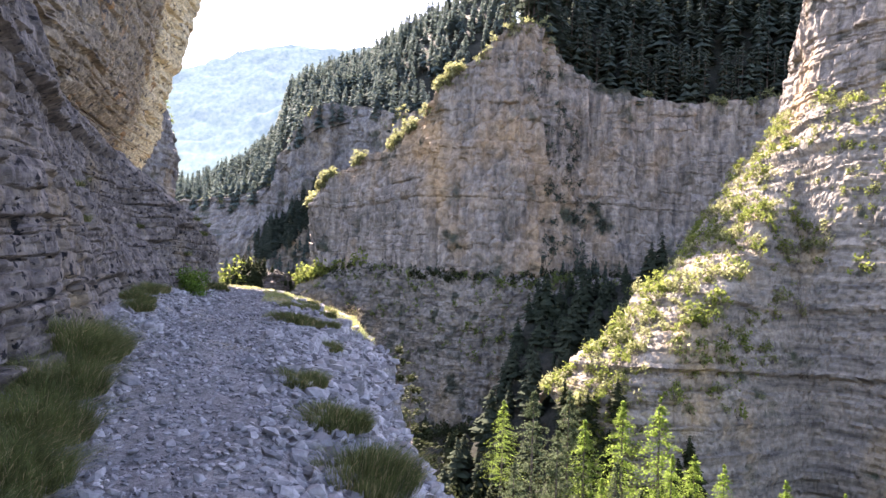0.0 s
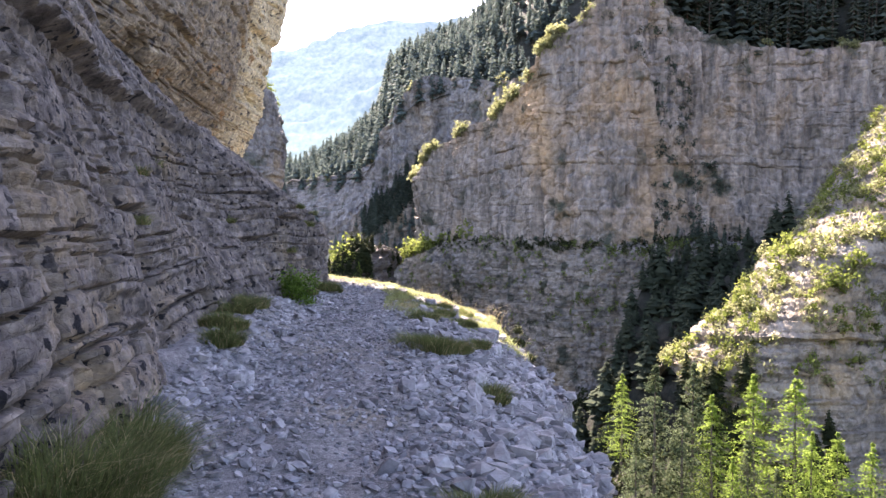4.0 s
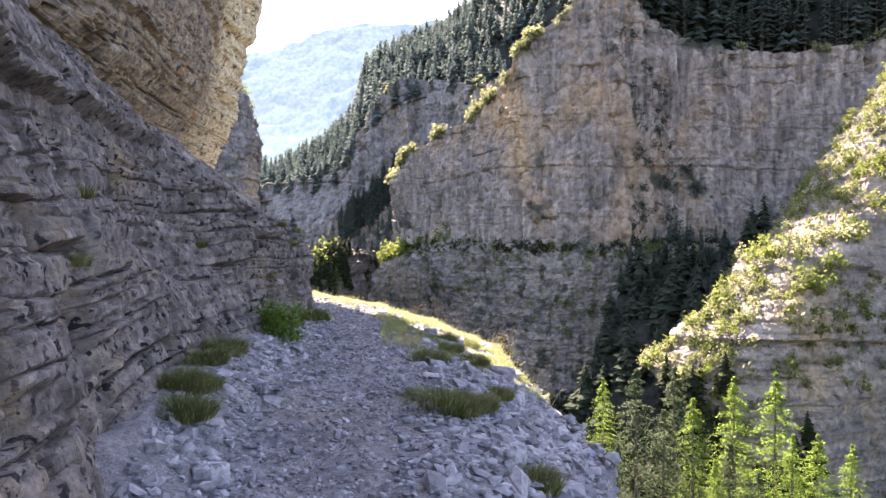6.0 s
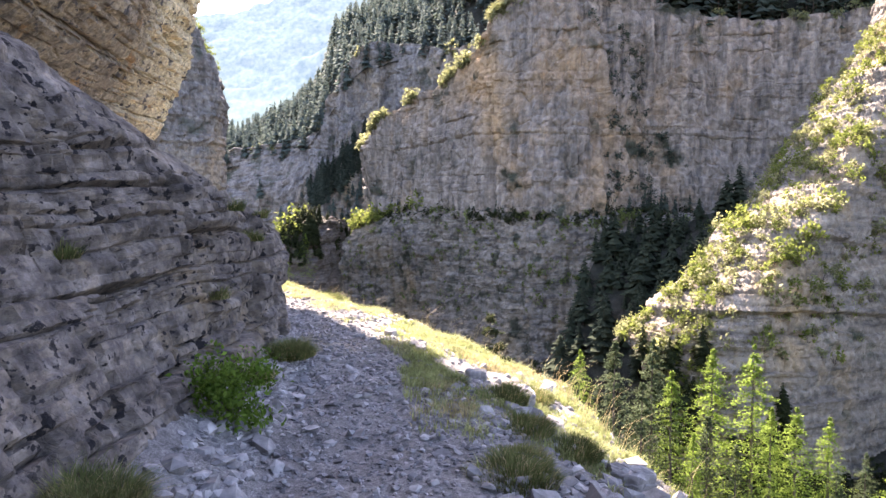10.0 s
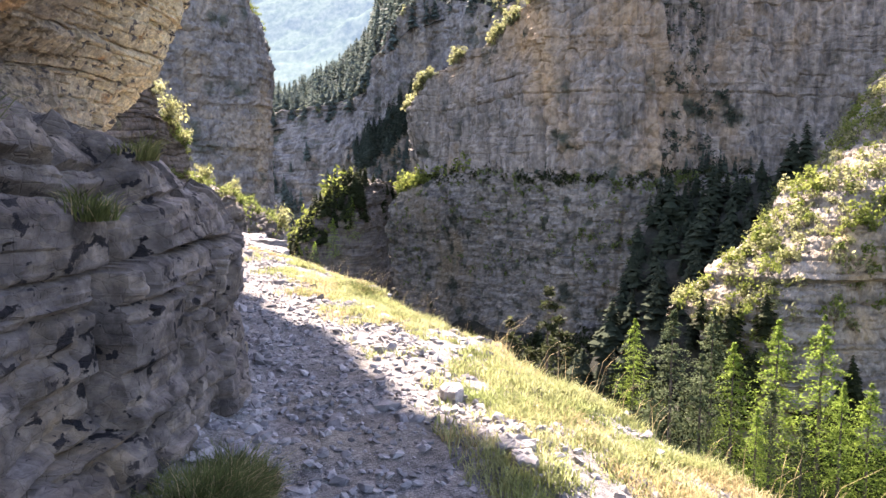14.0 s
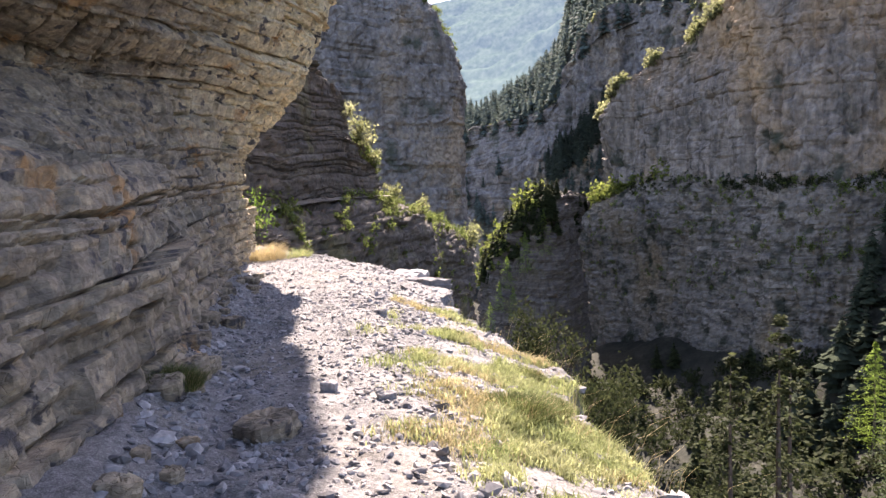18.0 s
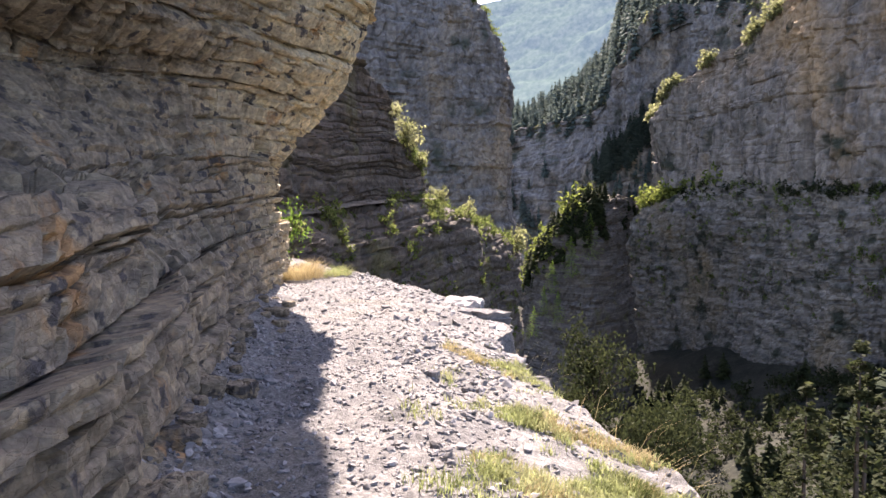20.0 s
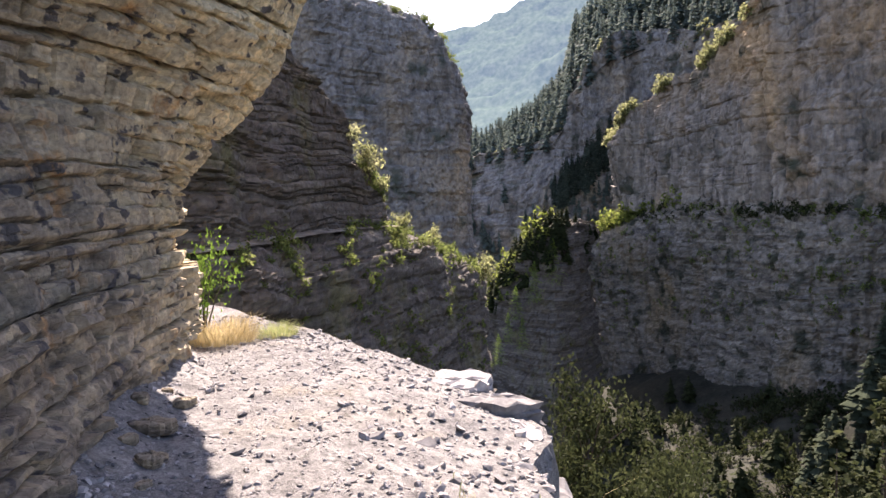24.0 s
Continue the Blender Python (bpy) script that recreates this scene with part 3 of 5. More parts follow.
big, big_grid = mound("cliff_1", [(25, 330, 0), (26, 299, 2), (32, 283, 1), (49, 245, 0), (62, 219, 0), (82, 210, 0), (102, 217, 0), (117, 215, 0), (140, 207, 0), (175, 198, 1)],
                      [(34, 330, 40), (25, 307, 27), (31, 291, 38), (49, 253, 50), (62, 228, 67), (81, 218, 84), (103, 226, 72), (119, 223, 66), (142, 215, 63), (178, 205, 67)],
                      520, 250, M_BIG, 4.0, 1.3, 31, flute=1.1, joints=0.3, blocks=0.7, beds=0.35, swell=1.6, chunks=0.5, chunk=(1.6, 1.6, 2.2), fold=0.4)
tagged(big, "sheer grey cliff with ochre stains across the gorge", "cliff", kind="structure")
low, low_grid = mound("cliff_2", [(22, 337, -84), (14, 300, -75), (15, 283, -71), (33, 264, -66), (50, 236, -59), (62, 214, -54), (83, 201, -51), (108, 200, -51), (145, 192, -50)],
                      [(24, 340, -8), (14, 306, -12), (15, 292, -9), (34, 270, 0), (49, 240, 0), (62, 217, 0), (83, 207, 0), (108, 206, 0), (147, 200, 0)],
                      440, 190, M_BAND, 1.8, 0.8, 37, flute=0.9, joints=0.5, blocks=0.6, beds=0.45, swell=1.2, chunks=0.5, chunk=(2.0, 2.0, 1.6), fold=0.35, cap=(5, 18, 1.0))
tagged(low, "dark banded lower cliff below a wooded shelf", "cliff", kind="structure")
SPUR_FOOT = [(60, 126, -32), (62, 120, -42), (71, 114, -50), (78, 114, -52), (87, 117, -52), (97, 120, -52), (105, 124, -52), (111, 126, -52), (116, 121, -52), (121, 109, -52), (122, 92, -50), (143, 79, -50)]
SPUR_TOP = [(58, 129, -23), (62, 124, -20.5), (72, 120, -13), (81, 122, -6), (92, 126, 2), (105.5, 134, 12), (116, 141, 22), (128, 149, 37), (130, 141, 44), (135, 125, 42), (143, 107, 42), (162, 97, 42)]
SPUR_CREST = [(58.7, 138, -21.5), (61.7, 136, -17.5), (70.1, 136, -10.7), (81, 140, -1.5), (95.6, 147, 7.7), (109.5, 157, 18), (122.7, 165, 30), (140, 174, 43.3), (142, 166, 52), (146, 150, 51), (154, 132, 50), (172, 122, 50)]
foot_, top_, crest_ = np.array(SPUR_FOOT, float), np.array(SPUR_TOP, float), np.array(SPUR_CREST, float)
lean_ = lambda h, back: np.concatenate([foot_[:, :2] + (top_ - foot_)[:, :2] * back, foot_[:, 2:] + (top_ - foot_)[:, 2:] * h], 1)
spur, spur_grid = cliff("cliff_3", [foot_, lean_(0.34, 0.12), lean_(0.66, 0.38), top_, crest_, crest_ + np.array((6, 16, -6))], 400, 260, M_STRATA, 1.3, 0.65, 41, joints=0.7, blocks=0.6, beds=1.4, dip=(0.03, 0.1), fold=0.45)
tagged(spur, "layered rock spur with sunlit scrub along its crest", "cliff", kind="structure")
tower, tower_grid = mound("cliff_4", [(142, 180, 40), (134, 160, 42), (132, 150, 42), (135, 141, 42), (137, 132, 41), (141, 112, 40), (144, 80, 40)],
                          [(160, 180, 100), (146, 167, 103), (140, 157, 108), (140, 143, 108), (142, 134, 106), (144, 116, 104), (146, 80, 104)], 200, 180, M_BIG, 3.0, 1.0, 43, flute=0.5, joints=0.5)
tagged(tower, "upright grey rock tower above the spur", "cliff", kind="structure")
second, second_grid = mound("cliff_5", [(-140, 470, -80), (-40, 445, -80), (17, 440, -80), (37, 433, -80), (62, 425, -80), (87, 411, -80), (125, 395, -80)],
                            [(-140, 530, 40), (-9, 470, 44), (13, 455, 71), (32, 449, 100), (60, 446, 102), (86, 432, 98), (120, 416, 104)], 220, 190, M_FAR, 6.0, 2.0, 47, flute=1.1, joints=0.4, blocks=0.6, beds=0.6, swell=1.6, chunks=0.5, chunk=(1.5, 1.5, 1.8))
tagged(second, "blue-grey cliff farther up the gorge", "cliff", kind="structure")
butte, butte_grid = mound("cliff_6", [(-110, 265, -40), (-93, 271, -40), (-75, 295, -40), (-58, 309, -40), (-45, 316, -40), (-36, 324, -40), (-32, 334, -40), (-36, 370, -40)],
                          [(-110, 268, 84), (-92, 273, 84), (-75, 300, 84), (-58, 314, 82), (-47, 321, 76), (-40, 330, 66), (-37, 340, 58), (-42, 375, 50)], 240, 220, M_FAR, 4.0, 1.3, 53, flute=0.6, joints=0.6, beds=1.1, swell=0.8, fold=0.3, chunks=0.4, chunk=(1.5, 1.5, 1.2), cap=(-10, 30, 6))
tagged(butte, "square-cut rock buttress with banded face", "cliff", kind="structure")
pillar, pillar_grid = mound("cliff_7", [(-26, 50, 0.5), (-20, 59, 0.5), (-19, 64, 0.5), (-18, 71, 0.6), (-17.4, 74, 0.7), (-16.8, 77, 0.8), (-15, 80.5, 0.9), (-16, 84, 0.9), (-24, 88, 0.9)],
                            [(-26, 50, 17), (-20.5, 60, 16.5), (-20, 66, 16), (-19.3, 71.5, 14.3), (-18.2, 74.5, 12.3), (-17.3, 77.5, 10.7), (-17.3, 80, 7.5), (-16.4, 83, 4.9), (-24, 88, 8)], 300, 180, M_SPUR, 0.7, 0.35, 59)
tagged(pillar, "dark thin-bedded rock pillar above a narrow trail", "rock pillar", kind="structure")
under, under_grid = mound("cliff_8", [(-24, 48, -16), (-17, 55.6, -16), (-15.5, 58, -17), (-13.5, 63, -20), (-11.5, 70, -22), (-10.8, 76, -23), (-9.4, 87, -26), (-7, 99, -30), (-10, 120, -34)],
                          [(-24, 48, 0), (-18.6, 58, 0.2), (-17.6, 63, 0.4), (-16.6, 70, 0.8), (-14.8, 78, 1.0), (-13.6, 86, 0.3), (-12, 98, -2.4), (-10, 110, -5), (-14, 125, -8)], 300, 170, M_SPUR, 0.9, 0.4, 67, cap=(-6, 2, 0.9))
tagged(under, "dark scrubby slope below the narrow trail", "rock slope", kind="structure")
tr = grown([[(-24, 49, 0.4), (-18.9, 58.6, 0.6), (-17.9, 63.5, 0.75), (-16.9, 70.5, 1.1), (-15.0, 78.5, 1.25), (-14.0, 82, 1.25)], [(-26, 49.5, 0.6), (-20.4, 59, 0.8), (-19.4, 64, 0.95), (-18.4, 71, 1.3), (-16.4, 79, 1.4), (-15.6, 83, 1.4)]], 120, 8)
tr[..., 2] += 0.35 + 0.06 * fractal(tr * 1.2, 3, 68)
trail = tagged(sheet("path_2", tr, M_STRATA), "pale narrow trail along the foot of the pillar", "path", kind="structure")
knoll, knoll_grid = mound("cliff_9", [(-24, 245, -60), (-20, 227, -60), (-13, 217, -62), (-5, 211, -62), (1, 213, -62), (10, 232, -64), (14, 260, -64)],
                          [(-22, 252, -26), (-19, 239, -22), (-13, 228, -14), (-5, 224, -6), (2, 223, -4), (9, 243, -8), (12, 262, -12)], 160, 110, M_SPUR, 2.5, 1.0, 71, cap=(4, 22, 5))
tagged(knoll, "dark wooded rock knoll at the gorge's bend", "cliff", kind="structure")

# wooded slopes above the cliffs
def slope(name, rows, nu, nv, seed, rise, label, smooth=True):
    g = grown(rows, nu, nv)
    g[..., 2] += rise * fractal(g / (rise * 8), 4, seed)
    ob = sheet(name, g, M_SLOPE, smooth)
    return tagged(ob, label, "slope", kind="structure"), g


wood_1, wood_1_grid = slope("ground_1", [
    [(26, 311, 18), (33, 294, 29), (51, 257, 40), (64, 231, 57), (82, 221, 74), (104, 229, 62), (120, 226, 56), (143, 218, 53), (180, 206, 57), (260, 190, 52)],
    [(34, 330, 28), (44, 315, 36), (66, 285, 48), (86, 262, 72), (102, 250, 100), (122, 255, 105), (140, 255, 104), (165, 245, 104), (200, 230, 108), (280, 215, 100)],
    [(70, 480, 30), (100, 470, 50), (150, 440, 70), (190, 420, 130), (215, 400, 190), (235, 390, 225), (255, 380, 235), (285, 350, 240), (330, 320, 240), (420, 290, 240)]], 160, 90, 81, 3.0, "steep slope under dark conifer forest")
wood_2, wood_2_grid = slope("ground_2", [
    [(-145, 528, 26), (-60, 490, 26), (-30, 478, 28), (-12, 468, 30), (5, 459, 46), (13, 453, 57), (32, 447, 86), (60, 444, 88), (86, 430, 84), (150, 414, 96)],
    [(-150, 640, 38), (-65, 600, 47), (-23, 600, 66), (2, 600, 86), (15, 598, 108), (22, 598, 136), (48, 598, 152), (83, 590, 168), (112, 575, 190), (190, 540, 240)],
    [(-150, 800, 40), (-80, 800, 50), (-30, 800, 70), (0, 800, 90), (18, 790, 115), (28, 790, 145), (60, 760, 170), (105, 740, 190), (145, 720, 215), (260, 690, 280)]], 120, 80, 83, 4.0, "distant slope under conifer forest")

# the gorge's bed: one sheet out to the horizon
r = np.concatenate([np.linspace(0, 400, 120), np.geomspace(410, 4500, 40)])
a = np.radians(np.linspace(0, 360, 241))
Rr, Aa = np.meshgrid(r, a, indexing="ij")
gx, gy = 20 + Rr * np.sin(Aa), 60 + Rr * np.cos(Aa)
bed = 22 - 0.10 * gy
gz = -66 + 0.38 * np.clip(np.abs(gx - bed) - 5, 0, 55) + 3 * fractal(np.stack([gx, gy, 0 * gx], -1) / 18, 4, 91)
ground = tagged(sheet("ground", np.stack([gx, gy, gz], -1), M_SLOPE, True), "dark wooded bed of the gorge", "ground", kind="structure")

# ---- far hills, a backdrop with its haze put in as blue glow ----
M_HILL = bpy.data.materials.new("haze_glow_hills")
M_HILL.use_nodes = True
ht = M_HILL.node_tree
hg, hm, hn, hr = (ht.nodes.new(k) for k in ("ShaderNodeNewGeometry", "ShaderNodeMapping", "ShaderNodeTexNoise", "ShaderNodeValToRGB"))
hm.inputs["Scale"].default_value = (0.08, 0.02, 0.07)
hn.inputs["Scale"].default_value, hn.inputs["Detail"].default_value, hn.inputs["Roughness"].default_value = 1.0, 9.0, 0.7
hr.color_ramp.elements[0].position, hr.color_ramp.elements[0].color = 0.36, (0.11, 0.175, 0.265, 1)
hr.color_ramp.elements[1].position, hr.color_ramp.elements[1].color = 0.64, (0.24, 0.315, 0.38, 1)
# this faint emission stands in for haze; the hills are no light source
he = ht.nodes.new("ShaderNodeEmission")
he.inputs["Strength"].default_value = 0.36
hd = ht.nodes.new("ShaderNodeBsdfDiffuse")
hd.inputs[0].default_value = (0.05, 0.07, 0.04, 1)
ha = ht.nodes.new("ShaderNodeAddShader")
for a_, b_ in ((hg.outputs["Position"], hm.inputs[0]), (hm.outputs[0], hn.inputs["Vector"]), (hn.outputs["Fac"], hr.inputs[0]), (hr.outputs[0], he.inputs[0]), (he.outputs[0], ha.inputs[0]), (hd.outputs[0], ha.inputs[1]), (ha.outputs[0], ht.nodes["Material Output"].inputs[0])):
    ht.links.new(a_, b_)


def hills(name, reach, profile, nu, nv, seed, rough, label):
    """A ridge at a given reach whose skyline follows (bearing, elevation) in degrees."""
    b = np.linspace(profile[0][0], profile[-1][0], nu)
    top = np.interp(b, [p[0] for p in profile], [p[1] for p in profile])
    v = np.linspace(0, 1, nv)[:, None]
    far = reach * (0.55 + 0.45 * v) + 0 * b
    z = np.tan(np.radians(top)) * reach * v**1.15 - 60 * (1 - v)
    p = np.stack([far * np.sin(np.radians(b)), far * np.cos(np.radians(b)), z], -1)
    p[..., 2] += rough * fractal(p / (rough * 7), 5, seed, 0.6) * (0.25 + 0.75 * v)
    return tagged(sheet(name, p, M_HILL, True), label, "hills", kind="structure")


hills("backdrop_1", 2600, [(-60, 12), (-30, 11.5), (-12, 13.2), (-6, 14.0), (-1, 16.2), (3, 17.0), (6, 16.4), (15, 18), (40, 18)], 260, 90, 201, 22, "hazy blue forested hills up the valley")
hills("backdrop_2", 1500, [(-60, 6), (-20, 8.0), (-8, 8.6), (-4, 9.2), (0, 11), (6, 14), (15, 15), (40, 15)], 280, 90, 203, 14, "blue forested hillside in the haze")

# ---- plants: templates of small triangles ----
M_NEEDLE = material("dark_needles", [(0.3, (0.055, 0.07, 0.055)), (0.5, (0.075, 0.095, 0.072)), (0.8, (0.10, 0.12, 0.09))], 0.6, bump=0, leaf=0.3, vary=0.35, rough=0.8)
# A darker copy of the needles, with the gully's shade put into its colour.
M_NEEDLE_SHADE = material("shade_painted_needles", [(0.3, (0.034, 0.044, 0.028)), (0.5, (0.046, 0.058, 0.036)), (0.8, (0.062, 0.075, 0.046))], 0.6, bump=0, leaf=0.15, vary=0.15, rough=0.9)
# Paler and bluer than the nearer needles: distance haze put into the colour.
M_NEEDLE_HAZE = material("haze_paled_needles", [(0.3, (0.10, 0.13, 0.115)), (0.5, (0.13, 0.165, 0.145)), (0.8, (0.16, 0.20, 0.165))], 0.6, bump=0, leaf=0.3, vary=0.3, rough=0.8)
M_LARCH = material("fresh_larch_needles", [(0.3, (0.17, 0.25, 0.045)), (0.5, (0.23, 0.32, 0.065)), (0.8, (0.31, 0.40, 0.11))], 0.8, bump=0, leaf=0.6, vary=0.25, rough=0.7)
M_BARK = material("grey_bark", [(0.3, (0.07, 0.055, 0.045)), (0.7, (0.17, 0.14, 0.12))], 3.0, (1, 1, 0.2), bump=0.6, bump_scale=8)
M_LEAF = material("scrub_leaves", [(0.3, (0.09, 0.125, 0.035)), (0.5, (0.16, 0.20, 0.06)), (0.8, (0.28, 0.30, 0.12))], 0.5, bump=0, leaf=0.55, vary=0.35, rough=0.7)
M_PALE = material("pale_scrub_leaves", [(0.3, (0.17, 0.19, 0.07)), (0.5, (0.28, 0.29, 0.14)), (0.8, (0.42, 0.41, 0.26))], 0.5, bump=0, leaf=0.6, vary=0.3, rough=0.7)
M_GRASS = material("yellow_green_grass", [(0.3, (0.21, 0.26, 0.10)), (0.5, (0.34, 0.37, 0.17)), (0.8, (0.52, 0.50, 0.31))], 1.5, bump=0, leaf=0.55, vary=0.3, rough=0.7)
M_TUFT = material("dark_green_grass", [(0.3, (0.09, 0.115, 0.04)), (0.5, (0.14, 0.165, 0.06)), (0.8, (0.24, 0.24, 0.11))], 2.5, bump=0, leaf=0.4, vary=0.35, rough=0.7)
M_DRY = material("dry_verge_grass", [(0.3, (0.34, 0.28, 0.14)), (0.5, (0.45, 0.38, 0.21)), (0.8, (0.58, 0.52, 0.34))], 2.5, bump=0, leaf=0.5, vary=0.3, rough=0.7)
M_STRAW = material("dry_straw", [(0.3, (0.38, 0.30, 0.15)), (0.7, (0.58, 0.48, 0.28))], 3.0, bump=0, leaf=0.4, vary=0.2, rough=0.6)


M_YELLOW = material("yellow_green_leaves", [(0.3, (0.11, 0.15, 0.03)), (0.5, (0.20, 0.24, 0.06)), (0.8, (0.32, 0.33, 0.12))], 0.5, bump=0, leaf=0.55, vary=0.35, rough=0.7)
M_OLIVE = material("olive_leaves", [(0.3, (0.024, 0.032, 0.014)), (0.5, (0.040, 0.050, 0.022)), (0.8, (0.085, 0.092, 0.042))], 1.5, bump=0, leaf=0.4, vary=0.4, rough=0.7)


def diamonds(c, size, seed, flat=0.0):
    """Small leaves at the points c, turned at random; flat: how far they lie level."""
    g = np.random.default_rng(seed)
    n = len(c)
    a = g.normal(size=(n, 3))
    a[:, 2] *= 1 - flat
    a /= np.linalg.norm(a, axis=1, keepdims=True)
    b = np.cross(a, g.normal(size=(n, 3)) + (0, 0, flat * 3))
    b /= np.linalg.norm(b, axis=1, keepdims=True) + 1e-9
    s = (size * g.uniform(0.6, 1.4, n))[:, None]
    v = np.stack([c - a * s, c + b * s * 0.5, c + a * s, c - b * s * 0.5], 1).reshape(-1, 3)
    k = np.arange(n)[:, None] * 4
    return v, np.concatenate([k + [0, 1, 2], k + [0, 2, 3]])


def tube(points, radii, sides=5):
    p, out = np.array(points, float), []
    for i, q in enumerate(p):
        d = p[min(i + 1, len(p) - 1)] - p[max(i - 1, 0)]
        d /= np.linalg.norm(d) + 1e-9
        u = np.cross(d, (0.31, 0.95, 0.07))
        u /= np.linalg.norm(u) + 1e-9
        w = np.cross(d, u)
        t = np.linspace(0, 2 * np.pi, sides, endpoint=False)[:, None]
        out.append(q + radii[i] * (np.cos(t) * u + np.sin(t) * w))
    f = []
    for i in range(len(p) - 1):
        for k in range(sides):
            a, b = i * sides + k, i * sides + (k + 1) % sides
            f += [(a, b, b + sides), (a, b + sides, a + sides)]
    return np.concatenate(out), np.array(f)


def joined(pieces):
    v, f, n = [], [], 0
    for a, b in pieces:
        v.append(a)
        f.append(b + n)
        n += len(a)
    return np.concatenate(v), np.concatenate(f)


def conifer(seed, spread=0.2, levels=16, per=7, bare=0.12, needles=3, droop=0.25, leaf=0.03, loose=0.006, fan=0.0):
    """A conifer of height 1: trunk, and a crown of drooping boughs set with sprays of needles."""
    g = np.random.default_rng(seed)
    trunk = tube([(0, 0, -0.02), (0.004, 0, 0.35), (0, 0.004, 0.7), (0, 0, 0.98)], [0.014, 0.011, 0.006, 0.001], 5)
    c = []
    for k in range(levels):
        h = bare + (1 - bare) * (k + g.uniform(0, 0.8)) / levels
        reach = spread * (1 - h) ** 0.8 * (0.75 if h < bare + 0.12 else 1.0)
        for _ in range(per):
            a, r = g.uniform(0, 2 * np.pi), reach * g.uniform(0.45, 1.25)
            for t in np.linspace(0.2, 1, needles):
                w = fan * r * (1.15 - t) * g.normal()
                c.append((np.cos(a) * r * t - np.sin(a) * w, np.sin(a) * r * t + np.cos(a) * w, h - droop * r * t**1.5 - 0.4 * abs(w) + 0.015 * g.normal() * (0.4 if fan else 1.3) + 0.012))
    c = np.array(c)
    c += g.normal(size=c.shape) * loose
    return trunk, diamonds(c, leaf, seed, 0.6)


def bough_tree(seed, spread=0.2, levels=13, per=6, bare=0.12, droop=0.55, ragged=0.35):
    """A distant conifer of height 1: a trunk and tiers of drooping, folded boughs that thin out to a pointed top."""
    g = np.random.default_rng(seed)
    trunk = tube([(0, 0, -0.03), (0.003, 0, 0.5), (0, 0, 0.97)], [0.013, 0.009, 0.001], 4)
    n = levels * per
    h = bare + (1 - bare) * ((np.repeat(np.arange(levels), per) + g.uniform(-0.3, 0.5, n)) / levels).clip(0, 0.985)
    a = np.tile(np.arange(per) * 2 * np.pi / per, levels) + np.repeat(g.uniform(0, 6.3, levels), per) + g.normal(size=n) * 0.25
    r = (spread * (1.02 - h) ** 0.85 + 0.012) * (1 + ragged * g.normal(size=n)).clip(0.35, 1.6) * np.where(h < bare + 0.1, 0.75, 1)
    out, side = np.stack([np.cos(a), np.sin(a)], -1) * r[:, None], np.stack([-np.sin(a), np.cos(a)], -1) * (r * 0.42 + 0.008)[:, None]
    d = droop * g.uniform(0.6, 1.4, n) * r
    root = np.concatenate([out * 0.04, (h + 0.012)[:, None]], 1)
    tip = np.concatenate([out, (h - d)[:, None]], 1)
    left = np.concatenate([out * 0.62 + side, (h - 0.85 * d - 0.01)[:, None]], 1)
    right = np.concatenate([out * 0.62 - side, (h - 0.85 * d - 0.01)[:, None]], 1)
    k = np.arange(n)[:, None] * 4
    return trunk, (np.stack([root, left, tip, right], 1).reshape(-1, 3), np.concatenate([k + [0, 1, 2], k + [0, 2, 3]]))


def shrub(seed, leaves=80, leaf=0.12, lumps=6):
    """A shrub of about a metre: some lumps of leaves on a few stems."""
    g = np.random.default_rng(seed)
    mid = g.normal(size=(lumps, 3)) * (0.26, 0.26, 0.20) + (0, 0, 0.42)
    c = mid[g.integers(0, lumps, leaves)] + g.normal(size=(leaves, 3)) * 0.13
    c[:, 2] = np.abs(c[:, 2])
    stems = [tube([(0, 0, -0.05), m * (0.5, 0.5, 0.6), m], [0.018, 0.012, 0.005], 3) for m in mid]
    return joined(stems), diamonds(c, leaf, seed)


def strewn(template, at, size, turn=None, stretch=None, seed=0):
    """Many copies of a template (verts, faces) in one pair of arrays."""
    v, f = template
    g = np.random.default_rng(seed)
    at = np.asarray(at, float)
    n = len(at)
    t = g.uniform(0, 2 * np.pi, n) if turn is None else turn
    size = np.broadcast_to(size, (n,))
    c, s = np.cos(t)[:, None] * size[:, None], np.sin(t)[:, None] * size[:, None]
    z = size[:, None] * (1 if stretch is None else np.asarray(stretch)[:, None])
    out = np.stack([v[None, :, 0] * c - v[None, :, 1] * s, v[None, :, 0] * s + v[None, :, 1] * c, v[None, :, 2] * z], -1) + at[:, None, :]
    return out.reshape(-1, 3), (f[None] + (np.arange(n) * len(v))[:, None, None]).reshape(-1, 3)


def on_grid(grid, n, seed, keep=None, u=(0, 1), v=(0, 1)):
    """Random points of a grid, of which keep(points, normals) chooses."""
    g = np.random.default_rng(seed)
    a = g.uniform(v[0], v[1], n) * (grid.shape[0] - 1.001)
    b = g.uniform(u[0], u[1], n) * (grid.shape[1] - 1.001)
    i, j = a.astype(int), b.astype(int)
    p = grid[i, j] + (grid[i + 1, j] - grid[i, j]) * (a - i)[:, None] + (grid[i, j + 1] - grid[i, j]) * (b - j)[:, None]
    if keep is not None:
        p = p[keep(p)]
    return p


def level(grid):
    n = np.abs(normals(grid)[..., 2])
    return n


def ledges(grid, n, seed, least=0.45, keep=None, u=(0, 1), v=(0, 1)):
    """Random places on a cliff where it is nearly level."""
    g = np.random.default_rng(seed)
    up = level(grid)
    i = (g.uniform(v[0], v[1], n) * (grid.shape[0] - 1)).astype(int)
    j = (g.uniform(u[0], u[1], n) * (grid.shape[1] - 1)).astype(int)
    ok = up[i, j] > least
    p = grid[i[ok], j[ok]]
    return p if keep is None else p[keep(p)]


